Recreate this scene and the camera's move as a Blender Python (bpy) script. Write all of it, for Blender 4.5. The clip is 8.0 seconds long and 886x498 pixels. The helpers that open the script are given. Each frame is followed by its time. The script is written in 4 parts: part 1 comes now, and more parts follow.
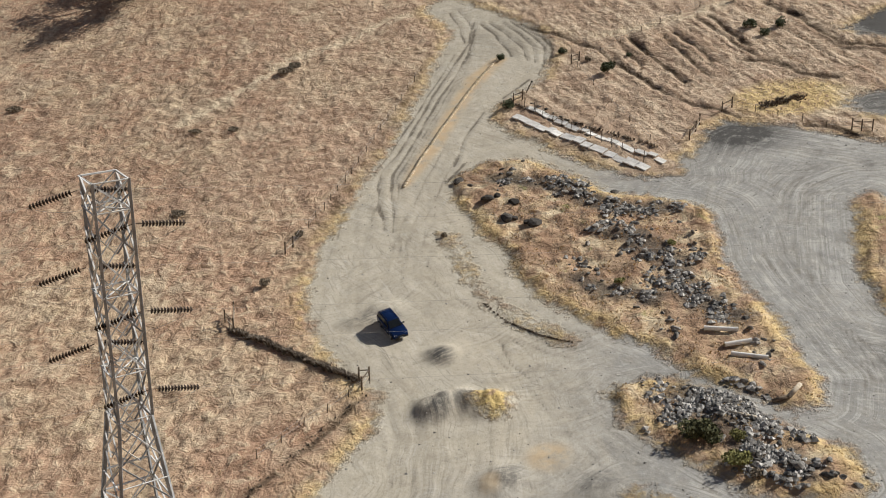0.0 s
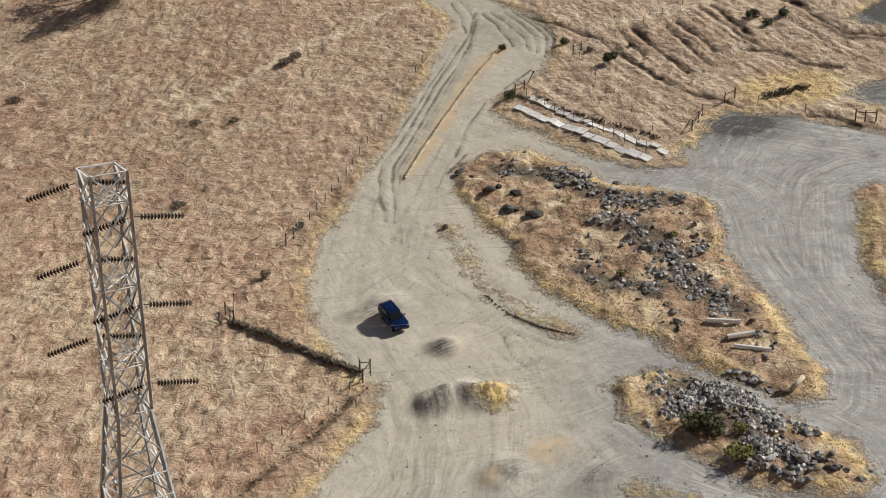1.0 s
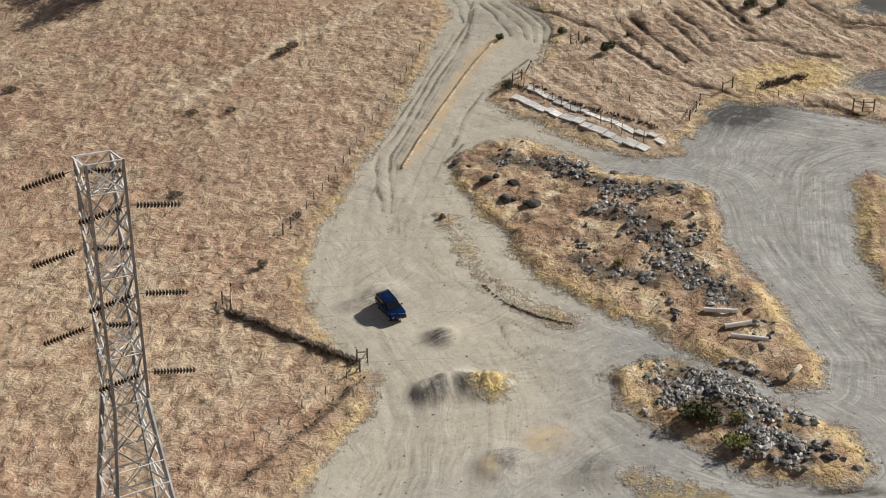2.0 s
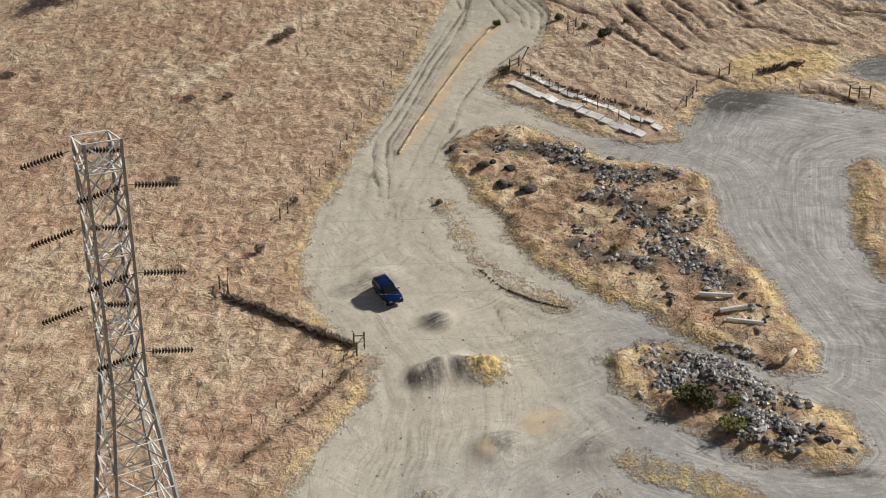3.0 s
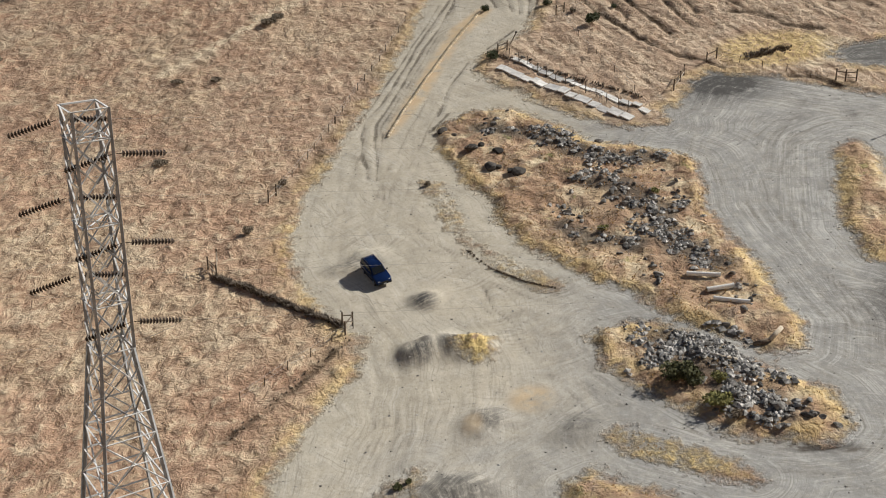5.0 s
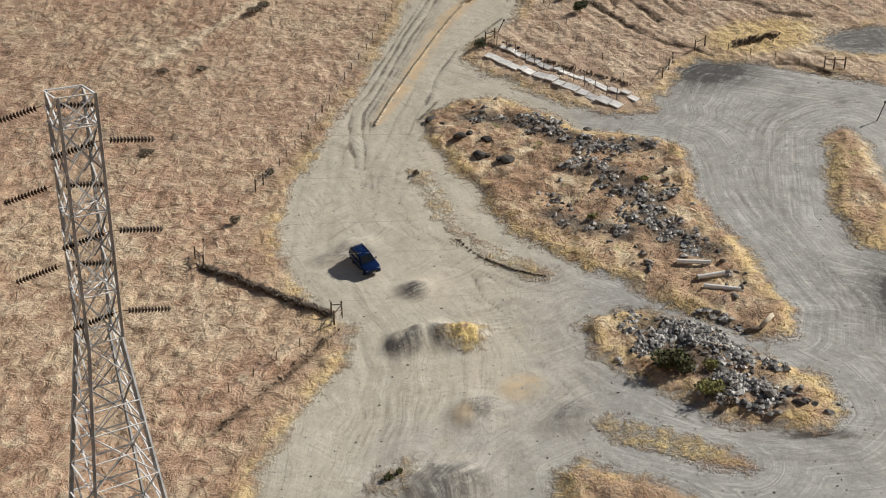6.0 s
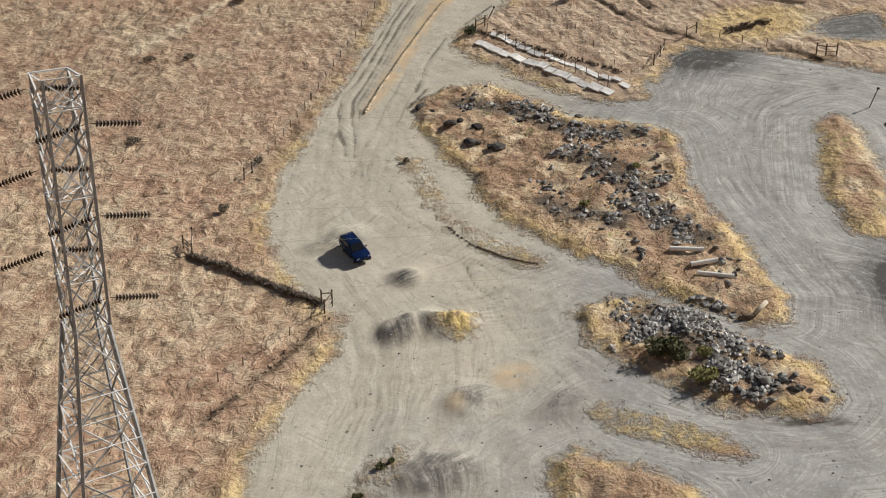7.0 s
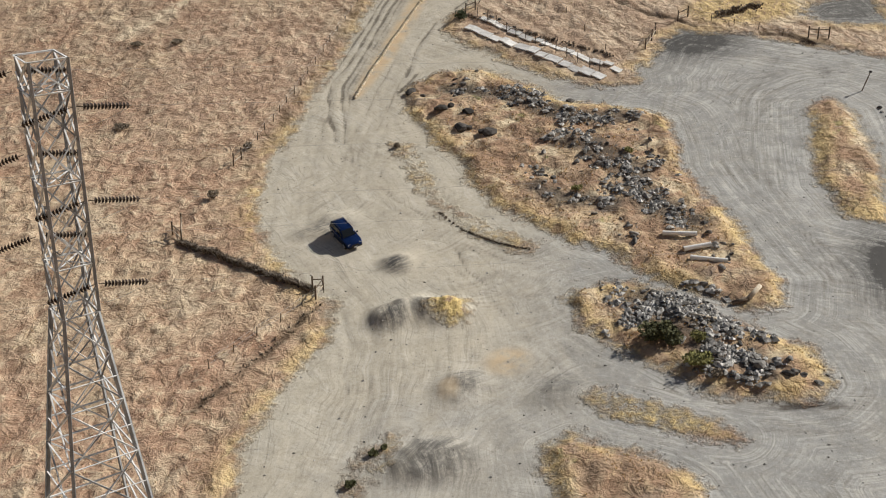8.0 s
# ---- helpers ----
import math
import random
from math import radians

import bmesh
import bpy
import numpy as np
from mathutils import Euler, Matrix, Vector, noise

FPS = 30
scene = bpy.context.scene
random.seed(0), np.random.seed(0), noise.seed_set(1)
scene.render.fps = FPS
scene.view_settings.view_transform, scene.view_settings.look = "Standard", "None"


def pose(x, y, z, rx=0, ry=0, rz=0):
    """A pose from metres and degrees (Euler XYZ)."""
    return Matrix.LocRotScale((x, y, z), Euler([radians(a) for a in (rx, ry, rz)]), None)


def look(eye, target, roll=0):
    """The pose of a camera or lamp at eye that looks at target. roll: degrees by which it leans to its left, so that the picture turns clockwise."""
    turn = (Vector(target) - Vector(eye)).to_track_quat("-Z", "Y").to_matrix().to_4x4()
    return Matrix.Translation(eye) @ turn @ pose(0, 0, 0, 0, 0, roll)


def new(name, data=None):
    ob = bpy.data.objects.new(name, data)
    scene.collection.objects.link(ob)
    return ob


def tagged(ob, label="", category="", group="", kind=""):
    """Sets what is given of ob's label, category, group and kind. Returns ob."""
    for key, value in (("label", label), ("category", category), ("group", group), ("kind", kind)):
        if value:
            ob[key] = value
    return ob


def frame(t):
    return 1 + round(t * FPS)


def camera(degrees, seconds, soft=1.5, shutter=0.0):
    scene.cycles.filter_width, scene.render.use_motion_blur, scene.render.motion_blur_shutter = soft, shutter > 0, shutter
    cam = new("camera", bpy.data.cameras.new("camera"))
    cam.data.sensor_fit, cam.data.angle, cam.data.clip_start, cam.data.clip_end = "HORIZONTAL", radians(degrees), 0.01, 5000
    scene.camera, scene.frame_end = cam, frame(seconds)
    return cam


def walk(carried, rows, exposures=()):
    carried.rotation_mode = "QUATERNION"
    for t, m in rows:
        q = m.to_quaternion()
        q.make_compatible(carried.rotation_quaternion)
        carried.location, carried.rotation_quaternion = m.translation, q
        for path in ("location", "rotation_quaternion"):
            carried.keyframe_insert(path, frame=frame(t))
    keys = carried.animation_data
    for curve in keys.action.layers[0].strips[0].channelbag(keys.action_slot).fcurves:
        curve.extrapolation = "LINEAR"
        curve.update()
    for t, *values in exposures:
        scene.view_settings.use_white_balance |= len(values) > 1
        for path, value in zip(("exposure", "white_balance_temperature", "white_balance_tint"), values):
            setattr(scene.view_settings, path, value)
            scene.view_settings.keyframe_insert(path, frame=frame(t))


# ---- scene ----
cam = camera(42.0, 8.0, soft=1.1)
PATH = [
    (0.0, (-0.17, 0.60, 48.05), (-1.01, 94.64, 14.04), -0.30),
    (0.5, (-0.13, 0.84, 48.10), (-1.09, 94.74, 13.71), -0.36),
    (1.0, (-0.15, 1.18, 48.04), (-1.12, 94.91, 13.21), -0.33),
    (1.5, (-0.11, 1.30, 47.99), (-0.99, 94.91, 12.83), -0.33),
    (3.0, (-0.12, 0.77, 47.48), (-0.60, 93.91, 11.08), -0.12),
    (3.5, (-0.11, 0.35, 47.24), (-0.52, 93.42, 10.68), -0.04),
    (4.0, (-0.02, 0.13, 47.03), (-0.33, 93.15, 10.34), -0.07),
    (4.5, (0.00, 0.00, 46.54), (0.00, 93.04, 9.89), 0.00),
    (6.0, (-0.44, 0.58, 45.73), (1.31, 93.25, 8.20), 0.15),
    (6.5, (-0.70, 1.11, 45.31), (1.73, 93.67, 7.54), 0.23),
    (7.0, (-0.67, 1.40, 45.02), (2.07, 93.77, 6.80), 0.23),
    (7.5, (-0.72, 1.66, 44.81), (2.41, 93.77, 6.02), 0.23),
    (8.0, (-0.89, 2.04, 44.52), (2.77, 93.97, 5.32), 0.22),
]
walk(cam, [(t, look(e, g, r)) for t, e, g, r in PATH], exposures=[(0.0, 0.27), (8.0, 0.27)])

# ---- world and sun ----
SUN_DIR = Vector((0.70, 0.32, 0.62)).normalized()
world = bpy.data.worlds.new("sky")
scene.world = world
world.use_nodes = True
wn = world.node_tree
sky = wn.nodes.new("ShaderNodeTexSky")
sky.sky_type = "NISHITA"
sky.sun_disc = False
sky.sun_elevation = math.asin(SUN_DIR.z)
sky.sun_rotation = math.atan2(SUN_DIR.x, SUN_DIR.y)
sky.altitude = 200
wn.links.new(sky.outputs[0], wn.nodes["Background"].inputs[0])
wn.nodes["Background"].inputs[1].default_value = 0.040
sun_data = bpy.data.lights.new("sun", "SUN")
sun_data.energy, sun_data.angle, sun_data.color = 5.0, radians(0.53), (1.0, 0.96, 0.885)
sun = new("sun", sun_data)
sun.matrix_world = look(SUN_DIR * 100, (0, 0, 0))


# ---- materials ----
class Mat:
    """A small builder for node materials."""

    def __init__(self, name, rough=0.9, metal=0.0):
        self.m = bpy.data.materials.new(name)
        self.m.use_nodes = True
        self.t = self.m.node_tree
        self.b = self.t.nodes["Principled BSDF"]
        self.b.inputs["Roughness"].default_value = rough
        self.b.inputs["Metallic"].default_value = metal
        self.b.inputs["Specular IOR Level"].default_value = 0.25
        self.co = None

    def node(self, kind, **kw):
        n = self.t.nodes.new(kind)
        for k, v in kw.items():
            if k == "operation":
                n.operation = v
            elif k == "data_type":
                n.data_type = v
            elif k == "blend_type":
                n.blend_type = v
        return n

    def wire(self, a, b):
        self.t.links.new(a, b)

    def put(self, sock, v):
        if hasattr(v, "links"):
            self.t.links.new(v, sock)
        else:
            sock.default_value = v

    def coords(self, which="Object"):
        if self.co is None:
            self.co = self.node("ShaderNodeTexCoord")
        return self.co.outputs[which]

    def scaled(self, vec, s):
        n = self.node("ShaderNodeMapping")
        self.wire(vec, n.inputs[0])
        n.inputs["Scale"].default_value = s
        return n.outputs[0]

    def noise(self, scale, detail=4.0, rough=0.6, vec=None, distortion=0.0):
        n = self.node("ShaderNodeTexNoise")
        self.wire(vec if vec is not None else self.coords(), n.inputs["Vector"])
        n.inputs["Scale"].default_value = scale
        n.inputs["Detail"].default_value = detail
        n.inputs["Roughness"].default_value = rough
        n.inputs["Distortion"].default_value = distortion
        return n.outputs["Fac"]

    def math(self, op, a, b=0.0, clamp=False):
        n = self.node("ShaderNodeMath", operation=op)
        n.use_clamp = clamp
        self.put(n.inputs[0], a)
        self.put(n.inputs[1], b)
        return n.outputs[0]

    def step(self, v, lo, hi):
        n = self.node("ShaderNodeMapRange")
        n.interpolation_type = "SMOOTHSTEP"
        self.put(n.inputs[0], v)
        n.inputs[1].default_value, n.inputs[2].default_value = lo, hi
        n.inputs[3].default_value, n.inputs[4].default_value = 0.0, 1.0
        return n.outputs[0]

    def mix(self, f, a, b):
        n = self.node("ShaderNodeMix", data_type="RGBA")
        self.put(n.inputs[0], f)
        for s, v in ((n.inputs[6], a), (n.inputs[7], b)):
            self.put(s, v if hasattr(v, "links") else (*v, 1.0))
        return n.outputs[2]

    def attr(self, name):
        n = self.node("ShaderNodeAttribute")
        n.attribute_name = name
        return n.outputs["Fac"]

    def x(self, vec):
        n = self.node("ShaderNodeSeparateXYZ")
        self.wire(vec, n.inputs[0])
        return n.outputs[0]

    def y(self, vec):
        n = self.node("ShaderNodeSeparateXYZ")
        self.wire(vec, n.inputs[0])
        return n.outputs[1]

    def combine(self, x, y, z):
        n = self.node("ShaderNodeCombineXYZ")
        for s, v in zip(n.inputs, (x, y, z)):
            self.put(s, v)
        return n.outputs[0]

    def random(self):
        return self.node("ShaderNodeObjectInfo").outputs["Random"]

    def island(self):
        return self.node("ShaderNodeNewGeometry").outputs["Random Per Island"]

    def bump(self, h, strength=0.5, distance=0.05):
        n = self.node("ShaderNodeBump")
        n.inputs["Strength"].default_value = strength
        n.inputs["Distance"].default_value = distance
        self.wire(h, n.inputs["Height"])
        self.wire(n.outputs[0], self.b.inputs["Normal"])

    def color(self, c):
        self.put(self.b.inputs["Base Color"], c if hasattr(c, "links") else (*c, 1.0))
        return self


def terrain_material():
    m = Mat("earth_and_dry_grass", 0.95)
    m.b.inputs["Specular IOR Level"].default_value = 0.1
    P = m.coords()
    zone, grey, dark, veg, soil = (m.attr(n) for n in ("zone", "grey", "dark", "veg", "soil"))
    big = m.noise(0.045, 3, 0.55)
    mid = m.noise(0.35, 5, 0.65)
    tuft = m.noise(0.85, 4, 0.60, vec=m.scaled(P, (0.85, 0.8, 1.0)), distortion=0.5)
    clump = m.noise(2.0, 4, 0.65, vec=m.scaled(P, (0.9, 0.6, 1.0)))
    fine = m.noise(4.6, 4, 0.7)
    # dry grass
    straw = m.mix(m.step(mid, 0.35, 0.65), (0.40, 0.285, 0.190), (0.50, 0.375, 0.258))
    straw = m.mix(m.step(big, 0.44, 0.58), straw, (0.415, 0.272, 0.185))
    straw = m.mix(m.math("MULTIPLY", m.step(m.noise(0.11, 4, 0.6), 0.52, 0.68), 0.8), straw, (0.50, 0.40, 0.285))
    straw = m.mix(m.math("MULTIPLY", m.step(m.noise(0.16, 5, 0.65), 0.56, 0.70), 0.55), straw, (0.245, 0.158, 0.106))
    blotch = m.noise(0.30, 5, 0.66, vec=m.scaled(P, (0.8, 0.8, 1.0)), distortion=0.8)
    straw = m.mix(m.math("MULTIPLY", m.step(blotch, 0.47, 0.39), 0.60), straw, (0.30, 0.180, 0.118))
    straw = m.mix(m.math("MULTIPLY", m.step(blotch, 0.53, 0.65), 0.55), straw, (0.53, 0.415, 0.275))
    # shade between tufts and light on their tips, painted into the grass colour
    straw = m.mix(m.math("MULTIPLY", m.step(tuft, 0.45, 0.36), 0.66), straw, (0.19, 0.118, 0.078))
    straw = m.mix(m.math("MULTIPLY", m.step(tuft, 0.535, 0.64), 0.62), straw, (0.60, 0.485, 0.34))
    straw = m.mix(m.math("MULTIPLY", m.step(clump, 0.43, 0.35), 0.60), straw, (0.17, 0.108, 0.072))
    straw = m.mix(m.math("MULTIPLY", m.step(clump, 0.56, 0.67), 0.4), straw, (0.62, 0.50, 0.345))
    straw = m.mix(m.math("MULTIPLY", m.step(m.noise(0.5, 5, 0.7), 0.66, 0.74), 0.55), straw, (0.150, 0.115, 0.090))
    straw = m.mix(m.math("MULTIPLY", m.step(fine, 0.44, 0.35), 0.35), straw, (0.13, 0.085, 0.056))
    straw = m.mix(m.math("MULTIPLY", m.step(fine, 0.56, 0.66), 0.28), straw, (0.66, 0.54, 0.385))
    straw = m.mix(m.math("MULTIPLY", m.attr("scrub"), m.step(m.noise(0.32, 5, 0.68), 0.42, 0.56)), straw, (0.175, 0.130, 0.098))
    # pale thin grass on the bald slopes, finely streaked down the fall of the hill
    combed = m.noise(1.0, 5, 0.7, vec=m.combine(m.math("MULTIPLY", m.math("ADD", m.x(P), m.math("MULTIPLY", m.y(P), 0.48)), 1.1), m.math("MULTIPLY", m.y(P), 0.12), 0.0), distortion=0.4)
    thin = m.mix(m.step(combed, 0.40, 0.60), (0.31, 0.222, 0.158), (0.58, 0.465, 0.345))
    thin = m.mix(m.math("MULTIPLY", m.step(tuft, 0.44, 0.35), 0.6), thin, (0.20, 0.140, 0.095))
    thin = m.mix(m.math("MULTIPLY", m.step(clump, 0.45, 0.36), 0.5), thin, (0.22, 0.160, 0.110))
    thin = m.mix(m.math("MULTIPLY", m.step(m.noise(0.12, 4, 0.6), 0.50, 0.64), 0.55), thin, (0.37, 0.265, 0.190))
    straw = m.mix(m.math("MULTIPLY", m.attr("pale"), m.step(m.noise(0.2, 4, 0.6), 0.25, 0.45)), straw, thin)
    # yellow and orange growth on the islands and along the edges
    wild = m.mix(m.step(m.noise(0.45, 5, 0.65), 0.42, 0.58), (0.52, 0.385, 0.245), (0.40, 0.270, 0.180))
    wild = m.mix(m.step(m.noise(0.28, 5, 0.65), 0.50, 0.60), wild, (0.58, 0.475, 0.325))
    wild = m.mix(m.math("MULTIPLY", m.step(m.noise(0.33, 5, 0.6, vec=m.scaled(P, (1.0, 1.0, 2.0))), 0.55, 0.65), 0.7), wild, (0.26, 0.205, 0.160))
    wild = m.mix(m.math("MULTIPLY", m.step(m.noise(0.17, 4, 0.6, vec=m.scaled(P, (1.3, 1.0, 1.0))), 0.44, 0.56), 0.75), wild, (0.285, 0.180, 0.118))
    wild = m.mix(m.math("MULTIPLY", m.step(m.noise(0.40, 4, 0.6, vec=m.scaled(P, (1.1, 0.9, 2.0))), 0.64, 0.72), 0.7), wild, (0.19, 0.20, 0.07))
    wild = m.mix(m.math("MULTIPLY", m.step(m.noise(0.55, 6, 0.80), 0.50, 0.36), 0.72), wild, (0.125, 0.088, 0.062))
    wild = m.mix(m.math("MULTIPLY", m.step(m.noise(2.2, 5, 0.75), 0.56, 0.68), 0.6), wild, (0.56, 0.44, 0.26))
    edge = m.math("MULTIPLY", m.step(zone, -2.8, -0.3), m.step(m.math("ADD", m.math("MULTIPLY", mid, 0.5), m.math("MULTIPLY", m.noise(0.13, 4, 0.6), 0.5)), 0.44, 0.56))
    cover = m.mix(veg, straw, wild)
    fringe = m.math("MULTIPLY", edge, m.math("ADD", m.math("MULTIPLY", veg, 0.35), 0.50))
    cover = m.mix(fringe, cover, (0.60, 0.445, 0.215))
    cover = m.mix(m.math("MULTIPLY", edge, m.math("MULTIPLY", m.step(clump, 0.53, 0.64), 0.6)), cover, (0.66, 0.53, 0.31))
    cover = m.mix(m.math("MULTIPLY", m.step(clump, 0.45, 0.34), m.math("MULTIPLY", edge, 0.4)), cover, (0.24, 0.155, 0.075))
    # bare packed earth and gravel, with faint wheel marks in several sweeps
    sep = m.node("ShaderNodeSeparateXYZ")
    m.wire(P, sep.inputs[0])
    px, py = sep.outputs[0], sep.outputs[1]
    lane = m.math("ADD", zone, m.math("MULTIPLY", m.noise(0.05, 2, 0.5), 2.0))
    lanes = m.combine(m.math("MULTIPLY", lane, 2.6), m.math("MULTIPLY", px, 0.06), m.math("MULTIPLY", py, 0.06))

    def sweep_from(cx, cy, freq, along):
        dx, dy = m.math("SUBTRACT", px, cx), m.math("SUBTRACT", py, cy)
        r = m.math("SQRT", m.math("ADD", m.math("MULTIPLY", dx, dx), m.math("MULTIPLY", dy, dy)))
        r = m.math("ADD", r, m.math("MULTIPLY", m.noise(0.06, 3, 0.5), 9.0))
        return m.noise(1.0, 5, 0.72, vec=m.combine(m.math("MULTIPLY", r, freq), m.math("MULTIPLY", px, along), m.math("MULTIPLY", py, along)))

    by_edge = m.noise(1.0, 5, 0.72, vec=lanes)
    arc_a = sweep_from(-60.0, 85.0, 2.4, 0.13)
    arc_b = sweep_from(29.0, 62.0, 2.1, 0.15)
    arc_c = sweep_from(54.0, 113.0, 2.3, 0.12)
    pick = m.noise(0.06, 2, 0.5)
    track = m.math("ADD", m.math("MULTIPLY", by_edge, 0.18), m.math("MULTIPLY", arc_a, 0.82))
    n = m.node("ShaderNodeMix", data_type="FLOAT")
    m.wire(m.step(pick, 0.46, 0.54), n.inputs[0])
    m.wire(track, n.inputs[2])
    m.wire(arc_b, n.inputs[3])
    track = n.outputs[0]
    n = m.node("ShaderNodeMix", data_type="FLOAT")
    m.wire(m.step(grey, 0.45, 0.85), n.inputs[0])
    m.wire(track, n.inputs[2])
    m.wire(m.math("ADD", m.math("MULTIPLY", arc_c, 0.40), m.math("MULTIPLY", by_edge, 0.60)), n.inputs[3])
    track = n.outputs[0]
    scuff = m.noise(1.3, 6, 0.75, distortion=1.2)
    show = m.step(m.noise(0.16, 4, 0.6), 0.36, 0.62)
    sweep = m.noise(0.22, 5, 0.6, distortion=2.5)
    tan = m.mix(m.step(mid, 0.3, 0.7), (0.436, 0.391, 0.311), (0.505, 0.461, 0.377))
    tan = m.mix(m.math("MULTIPLY", m.step(m.noise(0.09, 4, 0.6), 0.5, 0.66), 0.6), tan, (0.52, 0.465, 0.37))
    stone = m.mix(m.step(mid, 0.3, 0.7), (0.275, 0.270, 0.255), (0.355, 0.350, 0.332))
    bare = m.mix(m.math("ADD", grey, m.math("MULTIPLY", m.math("SUBTRACT", sweep, 0.5), 0.9), True), tan, stone)
    bare = m.mix(m.math("MULTIPLY", m.step(track, 0.485, 0.40), m.math("ADD", m.math("MULTIPLY", show, 0.30), m.math("MULTIPLY", grey, 0.22))), bare, (0.165, 0.148, 0.122))
    bare = m.mix(m.math("MULTIPLY", m.step(track, 0.515, 0.60), m.math("ADD", m.math("MULTIPLY", show, 0.30), m.math("MULTIPLY", grey, 0.30))), bare, m.mix(grey, (0.58, 0.53, 0.445), (0.52, 0.51, 0.485)))
    bare = m.mix(m.math("MULTIPLY", m.step(scuff, 0.46, 0.34), 0.22), bare, (0.17, 0.15, 0.125))
    bare = m.mix(m.math("MULTIPLY", m.step(scuff, 0.56, 0.68), 0.22), bare, (0.52, 0.47, 0.385))
    bare = m.mix(m.math("MULTIPLY", m.step(m.noise(7.0, 3, 0.7), 0.62, 0.76), 0.20), bare, (0.16, 0.145, 0.125))
    grit = m.noise(2.8, 6, 0.85)
    bare = m.mix(m.math("MULTIPLY", m.step(grit, 0.47, 0.36), 0.34), bare, (0.19, 0.175, 0.15))
    bare = m.mix(m.math("MULTIPLY", m.step(grit, 0.54, 0.66), 0.30), bare, (0.60, 0.565, 0.495))
    thin_lanes = m.combine(m.math("MULTIPLY", lane, 5.2), m.math("MULTIPLY", px, 0.07), m.math("MULTIPLY", py, 0.07))
    for lines, weight in ((m.noise(1.0, 3, 0.65, vec=thin_lanes), grey), (sweep_from(-60.0, 85.0, 5.0, 0.10), m.math("SUBTRACT", 1.0, grey)), (sweep_from(62.0, 176.0, 4.4, 0.09), show)):
        broken = m.math("MULTIPLY", weight, m.step(m.noise(0.35, 4, 0.7), 0.40, 0.60))
        bare = m.mix(m.math("MULTIPLY", m.step(lines, 0.56, 0.62), m.math("MULTIPLY", broken, 0.42)), bare, (0.60, 0.575, 0.52))
        bare = m.mix(m.math("MULTIPLY", m.step(lines, 0.43, 0.37), m.math("MULTIPLY", broken, 0.46)), bare, (0.175, 0.16, 0.135))
    # dark gravel, plus the earth heaps' shade painted into the colour
    dark_and_shade = m.math("MULTIPLY", dark, m.math("ADD", m.step(m.math("ADD", m.math("MULTIPLY", track, 0.6), m.math("MULTIPLY", scuff, 0.4)), 0.66, 0.44), m.step(dark, 0.80, 1.0)), True)
    bare = m.mix(dark_and_shade, bare, (0.085, 0.082, 0.078))
    bare = m.mix(m.math("MULTIPLY", soil, m.step(mid, 0.34, 0.54)), bare, (0.52, 0.395, 0.250))
    # ground darkened under and between the strewn stones
    cover = m.mix(m.math("MULTIPLY", m.attr("stony"), m.step(m.noise(1.1, 5, 0.7), 0.30, 0.50)), cover, (0.105, 0.090, 0.074))
    hay = m.attr("hay")
    cover = m.mix(m.math("MULTIPLY", hay, m.step(clump, 0.36, 0.50)), cover, (0.64, 0.485, 0.215))
    # ruts, gullies and fence growth tinted dark brown, strongest along their middle lines
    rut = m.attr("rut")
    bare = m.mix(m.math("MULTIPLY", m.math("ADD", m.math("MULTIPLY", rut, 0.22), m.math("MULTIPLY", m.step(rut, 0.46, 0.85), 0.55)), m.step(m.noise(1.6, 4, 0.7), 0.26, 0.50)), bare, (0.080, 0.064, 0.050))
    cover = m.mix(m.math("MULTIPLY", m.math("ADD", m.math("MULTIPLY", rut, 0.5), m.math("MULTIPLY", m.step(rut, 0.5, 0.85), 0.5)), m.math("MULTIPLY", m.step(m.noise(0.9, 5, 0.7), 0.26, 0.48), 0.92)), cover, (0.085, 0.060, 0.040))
    worn = m.attr("worn")
    cover = m.mix(m.math("MULTIPLY", worn, m.step(tuft, 0.36, 0.52)), cover, (0.56, 0.46, 0.33))
    ragged = m.math("ADD", zone, m.math("MULTIPLY", m.math("SUBTRACT", m.noise(0.9, 6, 0.75), 0.5), 4.2))
    ragged = m.math("ADD", ragged, m.math("MULTIPLY", m.math("SUBTRACT", m.noise(0.22, 3, 0.6), 0.5), 3.4))
    f = m.step(ragged, -0.9, 0.8)
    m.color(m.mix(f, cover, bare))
    hgt = m.math("ADD", m.math("MULTIPLY", m.math("SUBTRACT", 1.0, f), m.math("ADD", m.math("MULTIPLY", tuft, 1.8), m.math("MULTIPLY", fine, 0.35))),
                 m.math("MULTIPLY", f, m.math("ADD", m.math("MULTIPLY", scuff, 0.12), m.math("MULTIPLY", fine, 0.04))))
    m.bump(hgt, 1.0, 0.30)
    return m.m


def plain(name, c1, c2, scale=3.0, rough=0.85, metal=0.0, bump=0.02, rnd=0.0, island=0.0):
    m = Mat(name, rough, metal)
    c = m.mix(m.step(m.noise(scale, 5, 0.65), 0.35, 0.65), c1, c2)
    c = m.mix(m.math("MULTIPLY", m.step(m.noise(scale * 7, 3, 0.7), 0.55, 0.7), 0.4), c, tuple(v * 0.5 for v in c1))
    if rnd or island:
        r = m.random() if rnd else m.island()
        k = rnd or island
        h = m.node("ShaderNodeHueSaturation")
        m.wire(c, h.inputs["Color"])
        m.wire(m.math("ADD", m.math("MULTIPLY", r, k), 1.0 - k / 2), h.inputs["Value"])
        c = h.outputs[0]
    m.color(c)
    if bump:
        m.bump(m.noise(scale * 4, 4, 0.7), 0.6, bump)
    return m.m


